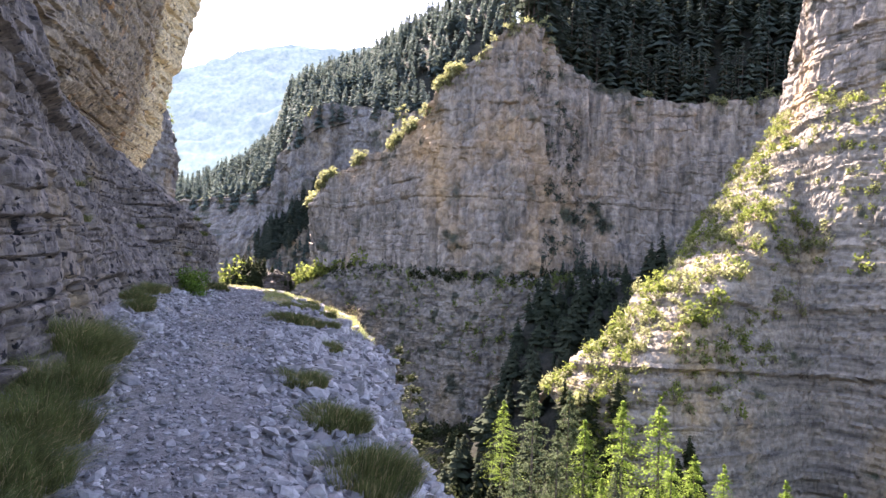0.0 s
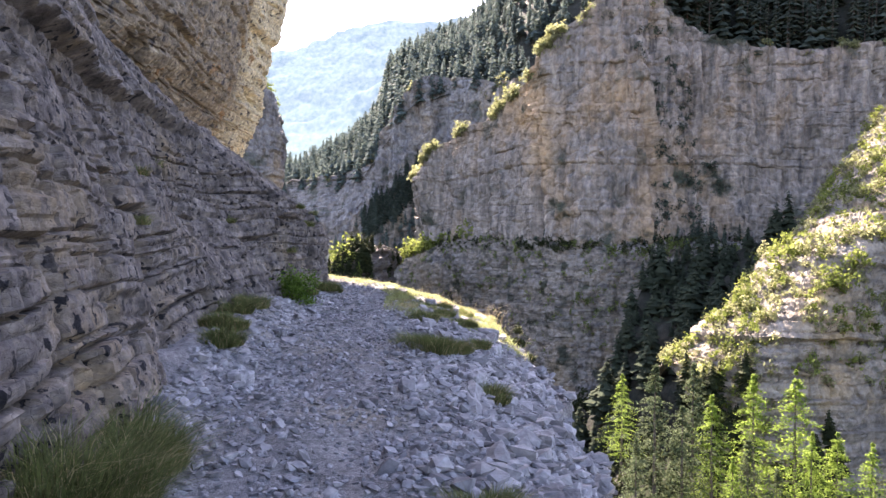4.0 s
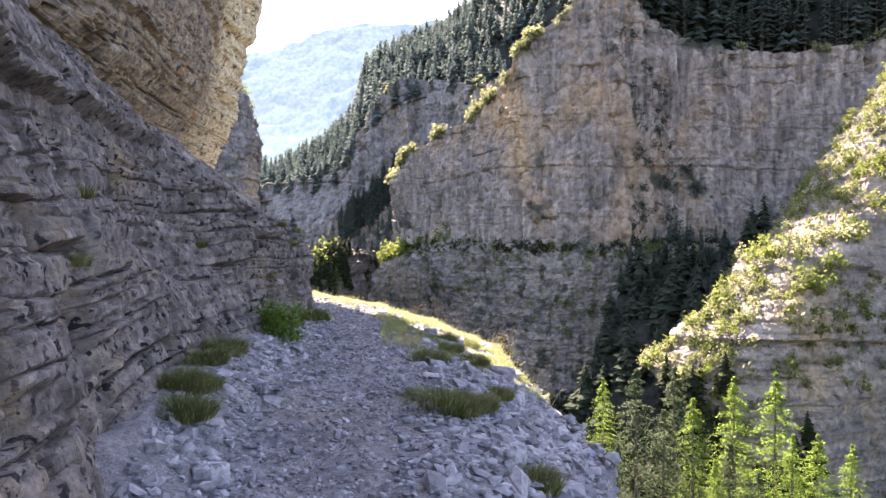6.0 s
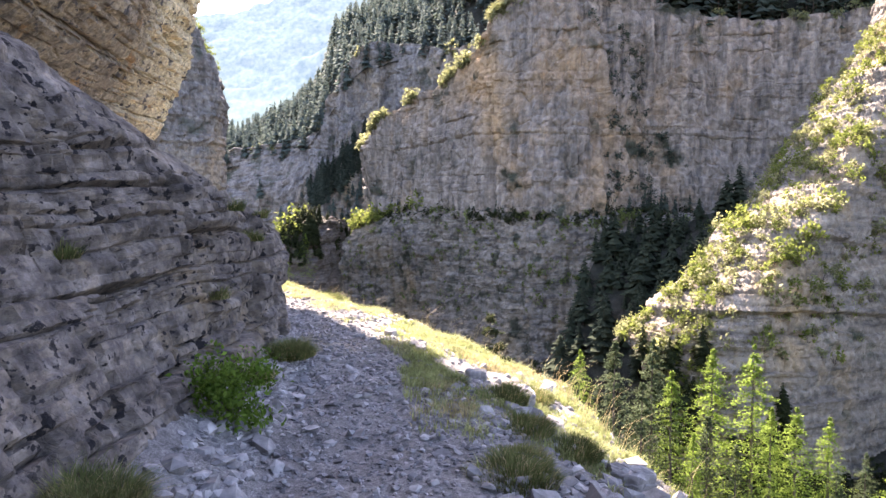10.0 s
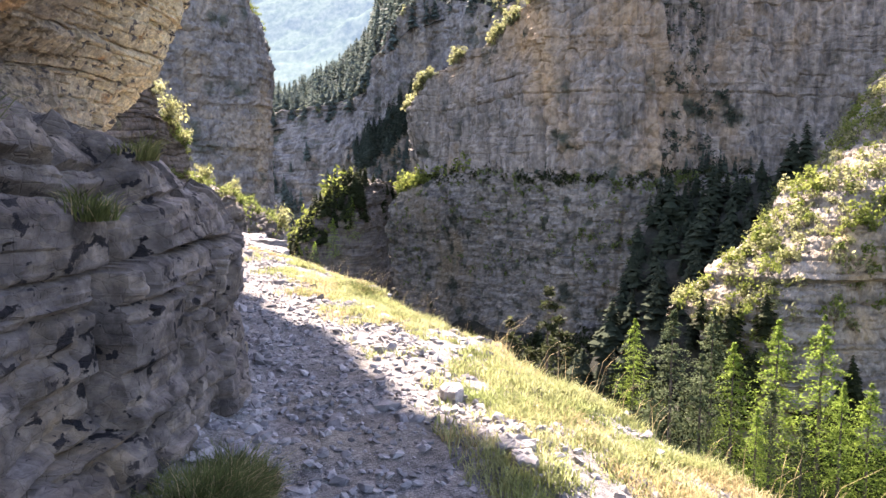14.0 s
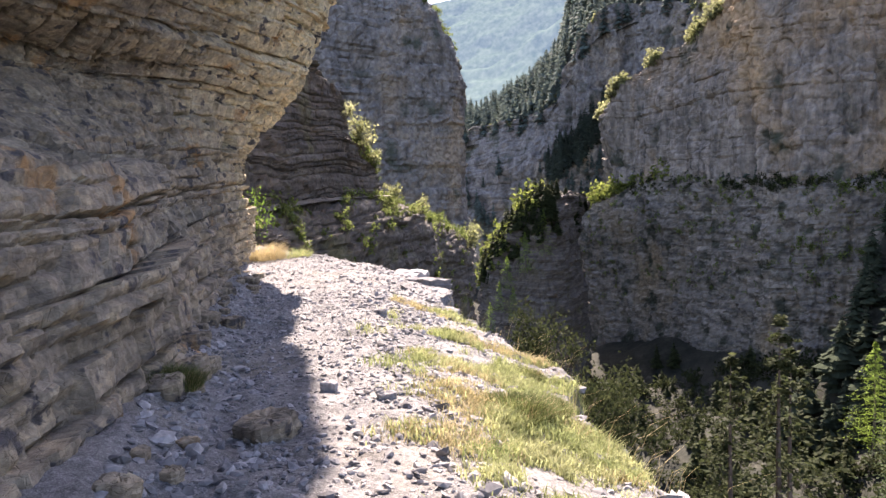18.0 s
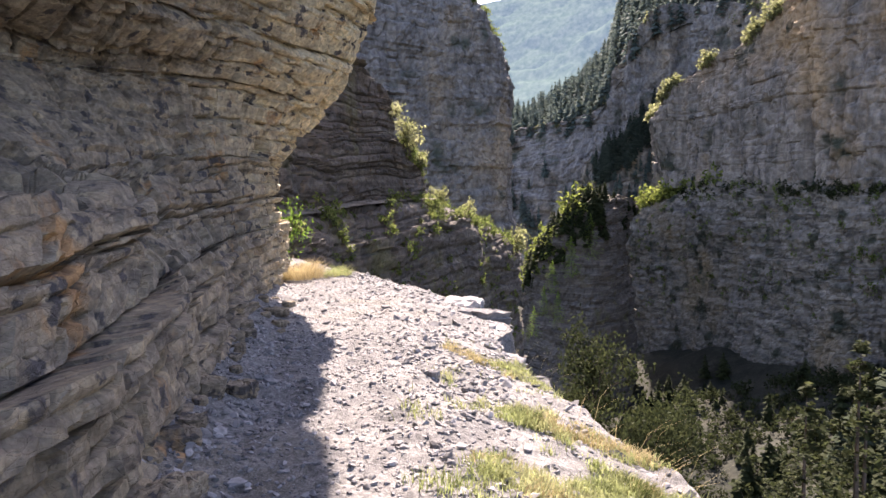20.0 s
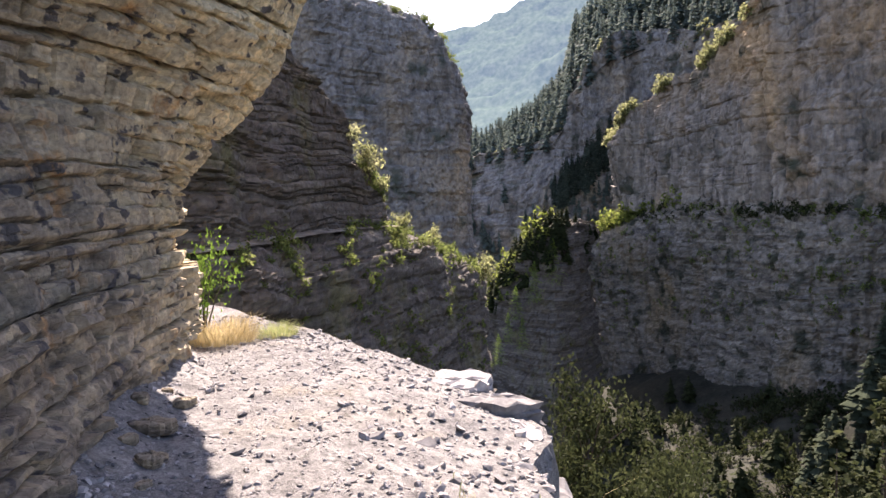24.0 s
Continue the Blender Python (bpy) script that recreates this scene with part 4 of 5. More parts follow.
PINES = [bough_tree(300 + k, 0.17 + 0.03 * k, 13, 6, 0.08 + 0.05 * k) for k in range(4)]
BROAD = [bough_tree(310 + k, 0.24 + 0.04 * k, 15, 8, 0.1, 0.4, 0.45) for k in range(4)]
SHRUBS = [shrub(320 + k) for k in range(5)]


def woods(name, at, heights, label, category="forest", trees=PINES, leaf_mat=None, seed=0, stems=True):
    """Many trees as one stand: a trunks mesh and a crowns mesh under one handle."""
    hub = tagged(new(name), label, category, kind="stuff")
    g = np.random.default_rng(seed)
    pick = g.integers(0, len(trees), len(at))
    for slot, nm, mt in ((0, "trunks", M_BARK), (1, "crowns", leaf_mat or M_NEEDLE)):
        if slot == 0 and not stems:
            continue
        got = joined([strewn(trees[k][slot], at[pick == k], heights[pick == k], seed=seed + k) for k in range(len(trees)) if (pick == k).any()])
        tagged(part(nm, mesh(nm, got[0], got[1], mt), hub), kind="stuff")
    return hub


def thinned(p, gap, seed=0):
    """Leaves out points nearer to one another than gap, roughly."""
    key = np.floor(p[:, :2] / gap).astype(int)
    _, first = np.unique(key[:, 0] * 100003 + key[:, 1], return_index=True)
    return p[first]


g1 = thinned(on_grid(wood_1_grid, 9000, 401, lambda p: p[:, 0] > 0.372 * p[:, 1], v=(0.03, 1)), 5.5)
woods("forest", g1, np.random.default_rng(1).uniform(15, 27, len(g1)), "dark conifer forest above the cliffs", seed=41)
TALL = [bough_tree(330 + k, 0.13, 9, 5, 0.45 + 0.06 * k, 0.3) for k in range(3)]
g1b = thinned(on_grid(wood_1_grid, 600, 408, v=(0.06, 0.2), u=(0.4, 1)), 4.0)
woods("forest", g1b, np.random.default_rng(18).uniform(20, 29, len(g1b)), "tall bare-trunked pines at the forest's edge", trees=TALL, seed=47)
g2 = thinned(on_grid(wood_2_grid, 6000, 402, v=(0.0, 1)), 7.5)
woods("forest", g2, np.random.default_rng(2).uniform(14, 24, len(g2)), "conifer forest on a distant slope, paled with painted haze", leaf_mat=M_NEEDLE_HAZE, seed=42)
c8 = on_grid(low_grid, 700, 425, lambda p: p[:, 0] > 28, v=(0.70, 0.92))
g3 = thinned(on_grid(low_grid, 2500, 403, lambda p: p[:, 0] > 30, v=(0.80, 1)), 4.0)
woods("forest", g3, np.random.default_rng(3).uniform(3, 8, len(g3)), "small dark conifers on a cliff shelf", seed=43)


def bed_z(x, y):
    b_ = 22 - 0.10 * y
    return -66 + 0.38 * np.clip(np.abs(x - b_) - 5, 0, 55) + 3 * fractal(np.stack([x, y, 0 * x], -1) / 18, 4, 91)


g5 = ledges(second_grid, 800, 405, 0.2, v=(0.05, 0.7))
woods("forest", g5, np.random.default_rng(14).uniform(7, 16, len(g5)), "dark conifers clinging to a distant cliff", leaf_mat=M_NEEDLE_HAZE, seed=46)
g6 = on_grid(second_grid, 150, 409, v=(0.57, 0.68), u=(0.24, 0.5))
woods("forest", g6, np.random.default_rng(22).uniform(9, 17, len(g6)), "dark conifers on a shelf of the farther cliff", seed=50)
q = np.random.default_rng(404).uniform((12, 55), (110, 240), (2000, 2))
q = np.concatenate([q, np.zeros((len(q), 1))], 1)
q[:, 2] = bed_z(q[:, 0], q[:, 1]) - 0.5
q = thinned(q, 6.5)
q = q[(fractal(q / 22, 2, 406) > -0.05) & (q[:, 1] > 135)]
woods("forest", q, np.random.default_rng(4).gamma(5.0, 1.2, len(q)).clip(2, 9), "dark conifers scattered in the gorge bed", trees=BROAD, leaf_mat=M_OLIVE, seed=44)


def scrub(name, at, sizes, label, leaf_mat, seed):
    return woods(name, at, sizes, label, "shrubs", SHRUBS, leaf_mat, seed)


q2 = np.random.default_rng(407).uniform((12, 60), (100, 220), (1500, 2))
q2 = np.concatenate([q2, bed_z(q2[:, 0], q2[:, 1])[:, None] - 0.3], 1)
scrub("scrub", q2, np.random.default_rng(16).uniform(1.5, 4.5, len(q2)), "dark scrub across the gorge bed", M_OLIVE, 60)
# scrub on crests and ledges
def tufty(scale, seed, least):
    return lambda p: fractal(p / scale, 3, seed) > least


c1 = np.concatenate([on_grid(spur_grid, 700, 411, tufty(5, 440, 0.0), v=(0.55, 0.80), u=(0, 0.85)), on_grid(spur_grid, 320, 445, tufty(4, 446, 0.1), v=(0.40, 0.50), u=(0.05, 0.8)), on_grid(spur_grid, 800, 412, tufty(7, 441, 0.15), v=(0.70, 1.0), u=(0.25, 1)), ledges(spur_grid, 2600, 413, 0.5, tufty(6, 442, 0.0), v=(0.3, 0.8))])
both = np.random.default_rng(450).random(len(c1)) < 0.4
sizes = np.random.default_rng(5).gamma(4.0, 0.42, len(c1)).clip(0.6, 3.6)
scrub("scrub", c1[both], sizes[both], "sunlit pale-green scrub along the spur's crest", M_PALE, 51)
scrub("scrub", c1[~both], sizes[~both], "yellow-green bushes on the spur's ledges", M_YELLOW, 62)
cx = np.concatenate([on_grid(spur_grid, 110, 443, tufty(4, 449, 0.0), v=(0.62, 0.82), u=(0.0, 0.28)), on_grid(spur_grid, 260, 447, tufty(6, 448, 0.0), v=(0.70, 0.92), u=(0.2, 0.8))])
scrub("scrub", cx, np.random.default_rng(19).uniform(0.9, 2.6, len(cx)), "pale yellow-green bushes at the spur's lower end", M_PALE, 63)
c2 = np.concatenate([on_grid(big_grid, 900, 414, lambda p: bumps(p / 6, 77) > -0.15, v=(0.95, 1.0), u=(0.05, 0.46)), on_grid(big_grid, 160, 419, lambda p: bumps(p / 6, 77) > 0.1, v=(0.945, 1.0), u=(0.46, 0.98)), on_grid(big_grid, 60, 415, v=(0.9, 1.0), u=(0.3, 0.6))])
scrub("scrub", c2, np.random.default_rng(6).gamma(4.0, 0.6, len(c2)).clip(0.9, 4.6), "sunlit pale scrub along the cliff's rim", M_PALE, 52)
c3 = on_grid(second_grid, 110, 416, lambda p: bumps(p / 14, 78) > 0.0, v=(0.9, 1.0))
scrub("scrub", c3, np.random.default_rng(7).uniform(2.0, 5.5, len(c3)), "pale scrub along a distant rim", M_PALE, 53)
c4 = np.concatenate([on_grid(low_grid, 90, 429, v=(0.77, 0.98), u=(0.16, 0.32)), on_grid(low_grid, 110, 417, v=(0.77, 0.92), u=(0.16, 0.42)), on_grid(knoll_grid, 70, 418, v=(0.62, 1.0), u=(0.0, 0.55))])
scrub("scrub", c4, np.random.default_rng(8).gamma(4.0, 0.85, len(c4)).clip(1.2, 6.0), "yellow-green scrub at the cliff's foot", M_YELLOW, 54)
c5 = ledges(low_grid, 900, 420, 0.3, v=(0.3, 0.78))
scrub("scrub", c5, np.random.default_rng(9).uniform(1.0, 3.0, len(c5)), "dark scrub on narrow cliff ledges", M_LEAF, 55)
c6 = np.concatenate([on_grid(under_grid, 150, 421, v=(0.70, 0.84), u=(0.5, 1)), on_grid(under_grid, 260, 422, v=(0.25, 0.8), u=(0, 0.85)), on_grid(pillar_grid, 26, 423, v=(0.4, 0.95), u=(0.72, 0.86))])
scrub("scrub", c6, np.random.default_rng(10).uniform(0.4, 1.2, len(c6)), "grey-green scrub on the slope below the trail", M_LEAF, 56)
scrub("scrub", c8, np.random.default_rng(15).uniform(0.9, 2.6, len(c8)), "dark scrub covering the shelf between the cliffs", M_OLIVE, 59)
c9 = np.concatenate([on_grid(big_grid, 260, 426, lambda p: fractal(p / 22, 2, 427) > 0.25, u=(0.5, 0.98), v=(0.05, 0.9)), on_grid(big_grid, 70, 428, u=(0.6, 0.68), v=(0.1, 0.75))])
scrub("scrub", c9, np.random.default_rng(17).uniform(1.2, 3.8, len(c9)), "dark scrub rooted on the cliff face", M_NEEDLE, 61)
c7 = on_grid(butte_grid, 200, 424, v=(0.78, 1.0))
scrub("scrub", c7, np.random.default_rng(11).uniform(1.5, 4.0, len(c7)), "low scrub on the buttress top", M_LEAF, 57)

# ---- single trees ----
def tree(name, seed, label, at, height, leaf_mat, **shape):
    hub = tagged(new(name), label, "tree")
    trunk, crown = conifer(seed, **shape)
    part("trunk", mesh("trunk", trunk[0] * height, trunk[1], M_BARK), hub)
    part("crown", mesh("crown", crown[0] * height, crown[1], leaf_mat), hub)
    hub.location = at
    return hub


LARCH = dict(spread=0.34, levels=34, per=7, bare=0.08, needles=22, droop=0.30, leaf=0.0075, loose=0.003, fan=0.18)
for k, (x, y, top, h) in enumerate([(58, 104, -17.4, 27), (64, 103, -17.2, 28), (51, 103, -20.4, 24), (63, 92, -23.2, 22), (68, 92, -24.8, 20), (43, 118, -20.0, 15), (50, 95, -27, 16), (60, 93, -23.4, 20), (72, 84, -25, 20), (76, 78, -25, 18)]):
    t_ = tree("larch_tree", 500 + k, "tall fresh-green larch in sunlight", (x, y, top - h), h, M_LARCH, **LARCH)
    tagged(t_, group="larches in the gorge")
PINE = dict(spread=0.33, levels=28, per=8, bare=0.06, needles=22, droop=0.22, leaf=0.0085, loose=0.004, fan=0.20)
M_PINE = material("grey_green_needles", [(0.3, (0.055, 0.08, 0.04)), (0.5, (0.09, 0.12, 0.06)), (0.8, (0.16, 0.18, 0.095))], 0.8, bump=0, leaf=0.35, vary=0.3, rough=0.7)
for k, (x, y, top, h) in enumerate([(44, 107, -16.6, 26), (51, 109, -16.8, 26), (47, 104, -22, 22), (55, 100, -26, 18), (40, 104, -27, 18), (57, 96, -29, 14), (66, 88, -30, 12), (72, 90, -29, 12)]):
    t_ = tree("pine_tree", 540 + k, "grey-green pine standing among the larches", (x, y, top - h), h, M_PINE, **PINE)
    tagged(t_, group="pines in the gorge")

for k, (x, y, top, h) in enumerate([(7.4, 47, -5.0, 12), (10.2, 50, -4.0, 15), (12.6, 56, -6.5, 16), (8.6, 54, -10.0, 12)]):
    t_ = tree("pine_tree", 580 + k, "open-branched pine on the slope below the ledge", (x, y, top - h), h, M_OLIVE, spread=0.34, levels=15, per=5, bare=0.2, needles=20, droop=0.08, leaf=0.011, loose=0.006, fan=0.20)
    tagged(t_, group="pines below the ledge")

# dark conifers and larches on the knoll
kn = np.concatenate([on_grid(knoll_grid, 50, 430, v=(0.68, 0.9), u=(0.0, 1)), on_grid(knoll_grid, 60, 431, v=(0.6, 0.85), u=(0.1, 0.7))])
woods("forest", kn, np.random.default_rng(12).uniform(2.5, 7, len(kn)), "dark conifers crowding the rock knoll", trees=BROAD, leaf_mat=M_OLIVE, seed=45)
for k, (x, y, top, h) in enumerate([(-0.9, 219, -5.2, 13), (-6.0, 217, -11.0, 12), (-11.1, 217, -17.6, 10), (-13.3, 216, -24.6, 9), (-16.1, 217, -30.6, 9), (-9.4, 213, -25.6, 9)]):
    tagged(tree("larch_tree", 560 + k, "sunlit larch on the rock knoll", (x, y, top - h), h, M_LARCH, **LARCH), group="larches on the knoll")

# the dark wooded gully between the far cliff and the spur
gully, gully_grid = slope("ground_4", [
    [(36, 158, -66), (48, 150, -64), (58, 142, -60), (72, 134, -56)],
    [(56, 172, -38), (62, 166, -35), (68, 158, -32), (76, 148, -28)],
    [(70, 187, -20), (76, 180, -19), (82, 172, -18), (92, 162, -14)],
    [(83, 198, -4), (91, 196, -3), (99, 190, -2), (112, 182, 6)]], 60, 60, 85, 2.0, "dark wooded gully beside the spur")
gl = thinned(on_grid(gully_grid, 1500, 432), 3.9)
woods("forest", gl, np.random.default_rng(20).gamma(5.0, 1.5, len(gl)).clip(3, 14), "dark conifers filling the gully beside the spur", trees=BROAD, leaf_mat=M_NEEDLE_SHADE, seed=48)
en = np.concatenate([on_grid(spur_grid, 30, 433, u=(0.0, 0.14), v=(0.1, 0.55)), on_grid(spur_grid, 70, 434, u=(0.0, 0.3), v=(0.0, 0.30))])
woods("forest", en, np.random.default_rng(21).uniform(3, 7, len(en)), "small dark conifers on the spur's lower end", trees=BROAD, leaf_mat=M_OLIVE, seed=49)

# ---- grass, tufts and shrubs on the ledge ----
def on_path(y, u):
    """Points on the ledge at a way along y and a share u across it."""
    a = np.interp(y, ys, np.arange(len(ys)))
    b = np.interp(u, us, np.arange(len(us)))
    i, j = np.clip(a.astype(int), 0, len(ys) - 2), np.clip(b.astype(int), 0, len(us) - 2)
    f, h = (a - i)[:, None], (b - j)[:, None]
    return path_grid[i, j] * (1 - f) * (1 - h) + path_grid[i + 1, j] * f * (1 - h) + path_grid[i, j + 1] * (1 - f) * h + path_grid[i + 1, j + 1] * f * h


def blades(base, length, way, width, seed):
    """Bent grass blades: from base, leaning along way (level vectors)."""
    g = np.random.default_rng(seed)
    n = len(base)
    length = np.broadcast_to(length, (n,))[:, None]
    side = np.cross(way, (0, 0, 1)) + g.normal(size=(n, 3)) * 0.2
    side /= np.linalg.norm(side, axis=1, keepdims=True) + 1e-9
    w = side * np.broadcast_to(width, (n,))[:, None]
    up = np.array((0, 0, 1.0))
    mid = base + length * (0.6 * up + 0.25 * way)
    tip = base + length * (0.85 * up + 0.75 * way)
    v = np.stack([base - w, base + w, mid - w * 0.7, mid + w * 0.7, tip], 1).reshape(-1, 3)
    k = np.arange(n)[:, None] * 5
    return v, np.concatenate([k + [0, 1, 3], k + [0, 3, 2], k + [2, 3, 4]])


def ways(n, g, lean=0.6):
    a = g.uniform(0, 2 * np.pi, n)
    return np.stack([np.cos(a), np.sin(a), 0 * a], -1) * g.uniform(0.1, lean * 1.6, n)[:, None]


g = np.random.default_rng(600)
# the sunlit verge
gy, gu = g.uniform(12.6, 27.5, 210000), g.uniform(0.40, 1.03, 210000)
start = np.interp(gy, [12.6, 14, 16, 18, 20, 22, 24, 26, 27.5], [0.66, 0.54, 0.50, 0.52, 0.58, 0.64, 0.68, 0.80, 0.92])
patch = fractal(np.stack([gy * 2.4, gu * 8, 0 * gy], -1), 3, 601)
thick = np.interp(gy, [12.6, 14.5, 17, 19.5, 22, 24, 27.5], [0.55, 0.80, 0.78, 0.46, 0.36, 0.22, 0.05])
finer = fractal(np.stack([gy * 7, gu * 24, 0 * gy], -1), 2, 604)
keep = (gu > start - 0.13 * patch + 0.06 * g.normal(size=len(gy))) & (patch + 0.5 * finer + 0.16 * g.normal(size=len(gy)) > 0.62 - 1.3 * thick)
gy, gu = gy[keep], gu[keep]
p = on_path(gy, gu)
tall = np.clip(0.03 + 0.06 * g.random(len(p)) ** 2 + 0.05 * patch[keep] + 0.03 * finer[keep], 0.02, 0.20)
dry = fractal(np.stack([p[:, 0] * 1.6, p[:, 1] * 1.6, 0 * p[:, 0]], -1), 3, 605) + 0.25 * g.normal(size=len(p)) > 0.48
lean_way = ways(len(p), g, 0.9)
tagged(new("grass", mesh("grass", *blades(p[~dry] - (0, 0, 0.01), tall[~dry], lean_way[~dry], 0.0042, 602), M_GRASS)), "sunlit yellow-green grass along the path's edge", "grass", kind="stuff")
tagged(new("dry_grass", mesh("dry_grass", *blades(p[dry] - (0, 0, 0.01), tall[dry] * 0.8, lean_way[dry] * 1.2, 0.0036, 606), M_DRY)), "withered straw-coloured grass among the green verge", "grass", kind="stuff")


def clump(name, at, radius, height, n, seed, label, category, leaf_mat, wild=0.6):
    """A tussock: blades springing from a small patch."""
    g = np.random.default_rng(seed)
    a, r = g.uniform(0, 2 * np.pi, n), radius * np.sqrt(g.random(n))
    lump = 1 + 0.45 * bumps(np.stack([np.cos(a) * r / radius * 1.8 + seed, np.sin(a) * r / radius * 1.8, 0 * a], -1), seed)
    base = np.stack([np.cos(a) * r, np.sin(a) * r, 0 * a - 0.03], -1)
    way = base / radius * 1.0 + g.normal(size=(n, 3)) * (wild * 0.5, wild * 0.5, 0)
    way[:, 2] = 0
    high = height * lump * g.uniform(0.45, 1.1, n) * (1 - 0.4 * (r / radius) ** 2)
    hub = tagged(new(name), label, category)
    dry = g.random(n) < 0.16
    part("foliage", mesh("foliage", *blades(base[~dry], high[~dry], way[~dry], 0.0026, seed), leaf_mat), hub)
    part("thatch", mesh("thatch", *blades(base[dry], high[dry] * 0.9, way[dry] * 1.3, 0.0022, seed + 1), M_STRAW), hub, "dry straw-coloured blades")
    hub.location = at
    return hub


def ground_at(x, y):
    f_, e_ = smooth_at(y, FOOT_X), smooth_at(y, EDGE_X)
    return on_path(np.array([y]), np.array([(x - f_) / (e_ - f_)]))[0]


for k, (x, y, r_, h) in enumerate([(0.45, 6.6, 0.30, 0.22), (0.62, 5.6, 0.40, 0.28), (0.80, 4.7, 0.48, 0.34), (0.95, 4.0, 0.4, 0.32), (0.55, 10.6, 0.42, 0.26), (0.80, 10.9, 0.30, 0.20), (0.62, 12.5, 0.30, 0.20), (0.75, 12.9, 0.26, 0.16), (0.97, 9.3, 0.22, 0.20), (1.15, 11.6, 0.26, 0.18), (0.98, 13.6, 0.30, 0.16), (0.60, 14.6, 0.26, 0.12), (1.0, 14.4, 0.34, 0.18), (1.3, 13.4, 0.26, 0.18), (1.45, 14.9, 0.28, 0.18), (-0.18, 21.6, 0.34, 0.20), (0.02, 21.9, 0.30, 0.18), (-1.05, 24.2, 0.22, 0.14), (-0.3, 23.4, 0.26, 0.15)]):
    tagged(clump("grass_tussock", ground_at(x, y), r_ * 0.85, h * 0.85, int(9000 * r_), 620 + k, "dark green grass tussock among the stones" if y < 20 else "sunlit green grass tussock on the verge", "grass", M_TUFT), group="tussocks on the ledge")
for k, (x, y, r_, h) in enumerate([(-1.25, 5.4, 0.32, 0.34), (-1.32, 6.2, 0.34, 0.40), (-1.30, 6.9, 0.28, 0.34), (-1.22, 4.7, 0.34, 0.36), (-1.15, 4.0, 0.32, 0.34), (-1.1, 3.3, 0.3, 0.32), (-1.45, 9.9, 0.24, 0.18), (-1.5, 10.5, 0.24, 0.22), (-1.55, 11.3, 0.22, 0.18), (-1.45, 11.9, 0.22, 0.2), (-0.72, 15.3, 0.22, 0.20), (-0.62, 15.6, 0.16, 0.16), (-1.0, 14.4, 0.2, 0.16), (-2.5, 21.2, 0.24, 0.16)]):
    tagged(clump("grass_tussock", ground_at(x, y) + (0, 0, 0.02), r_, h, int(10000 * r_), 660 + k, "shaggy dark grass at the foot of the rock wall", "grass", M_TUFT, 1.25), group="tussocks along the wall")

# long dry stalks that hang over the edge
gy = g.uniform(12.5, 27.0, 320)
p = on_path(gy, g.uniform(0.90, 1.01, 320))
p = p[g.random(320) < np.interp(p[:, 1], [12, 14, 21, 27], [0.3, 1, 0.8, 0.35])]
way = ways(len(p), g, 0.6) + np.array((0.9, 0.25, 0))
stalks = tagged(new("dry_grass_stalks", mesh("dry_grass_stalks", *blades(p, g.uniform(0.12, 0.46, len(p)), way, 0.0020, 603), M_STRAW)), "long dry grass stalks leaning over the drop", "grass", kind="stuff")

M_GREEN = material("bright_green_leaves", [(0.3, (0.09, 0.17, 0.025)), (0.5, (0.12, 0.20, 0.035)), (0.8, (0.18, 0.27, 0.06))], 4, bump=0, leaf=0.5, vary=0.3, rough=0.6)


def bush(name, at, size, leaves, leaf, seed, label, leaf_mat, tall=1.0):
    stems, crown = shrub(seed, leaves, leaf, 9)
    hub = tagged(new(name), label, "shrub")
    s_ = np.array((size, size, size * tall))
    part("stem", mesh("stem", stems[0] * s_, stems[1], M_BARK), hub)
    part("foliage", mesh("foliage", crown[0] * s_, crown[1], leaf_mat), hub)
    hub.location = at
    return hub


bush("green_bush", ground_at(-1.02, 13.5) + (0, 0, -0.02), 0.56, 2600, 0.035, 700, "rounded bright-green bush at the wall's foot", M_GREEN)
bush("leafy_bush", (-6.85, 32.85, 0.85), 0.85, 900, 0.03, 701, "thin leafy bush beyond the overhang", M_GREEN, 1.9)
clump("yellow_grass", (-6.3, 32.3, 0.85), 0.5, 0.5, 1800, 702, "yellow grass beside the bend of the path", "grass", M_STRAW)
clump("yellow_grass", (-5.7, 32.9, 0.80), 0.3, 0.3, 900, 703, "yellow grass beside the bend of the path", "grass", M_GRASS)
for k, (x, y, z, s_) in enumerate([(-16.9, 78.4, 8.6, 1.7), (-16.0, 80.2, 5.4, 2.2), (-16.4, 80.0, 7.2, 1.6), (-15.4, 81.2, 4.6, 1.3), (-14.2, 83.2, 1.3, 1.4), (-9.6, 107.0, -5.4, 3.0), (-12.3, 93.5, -6.5, 1.6), (-12.6, 90, -0.4, 1.5)]):
    tagged(bush("pale_bush", (x, y, z), s_, 420, 0.07, 710 + k, "sunlit pale bush clinging to the rock pillar", M_PALE, 1.2), group="bushes on the pillar")
# shrubs on the drop below the ledge
for k, (x, y, z, s_) in enumerate([(-0.4, 48.5, -6.6, 2.6), (0.6, 44.5, -8.2, 2.8), (-1.8, 46.5, -7.4, 2.4), (2.0, 50, -9.6, 3.0), (1.2, 47, -8.8, 2.6), (-0.8, 51, -8.5, 2.4), (3.0, 54, -12, 3.0), (0.0, 42.5, -8.4, 2.2)]):
    tagged(bush("slope_shrub", (x, y, z), s_, 2600, 0.03, 730 + k, "olive-green shrub on the slope below the ledge", M_OLIVE, 1.3), group="shrubs below the ledge")
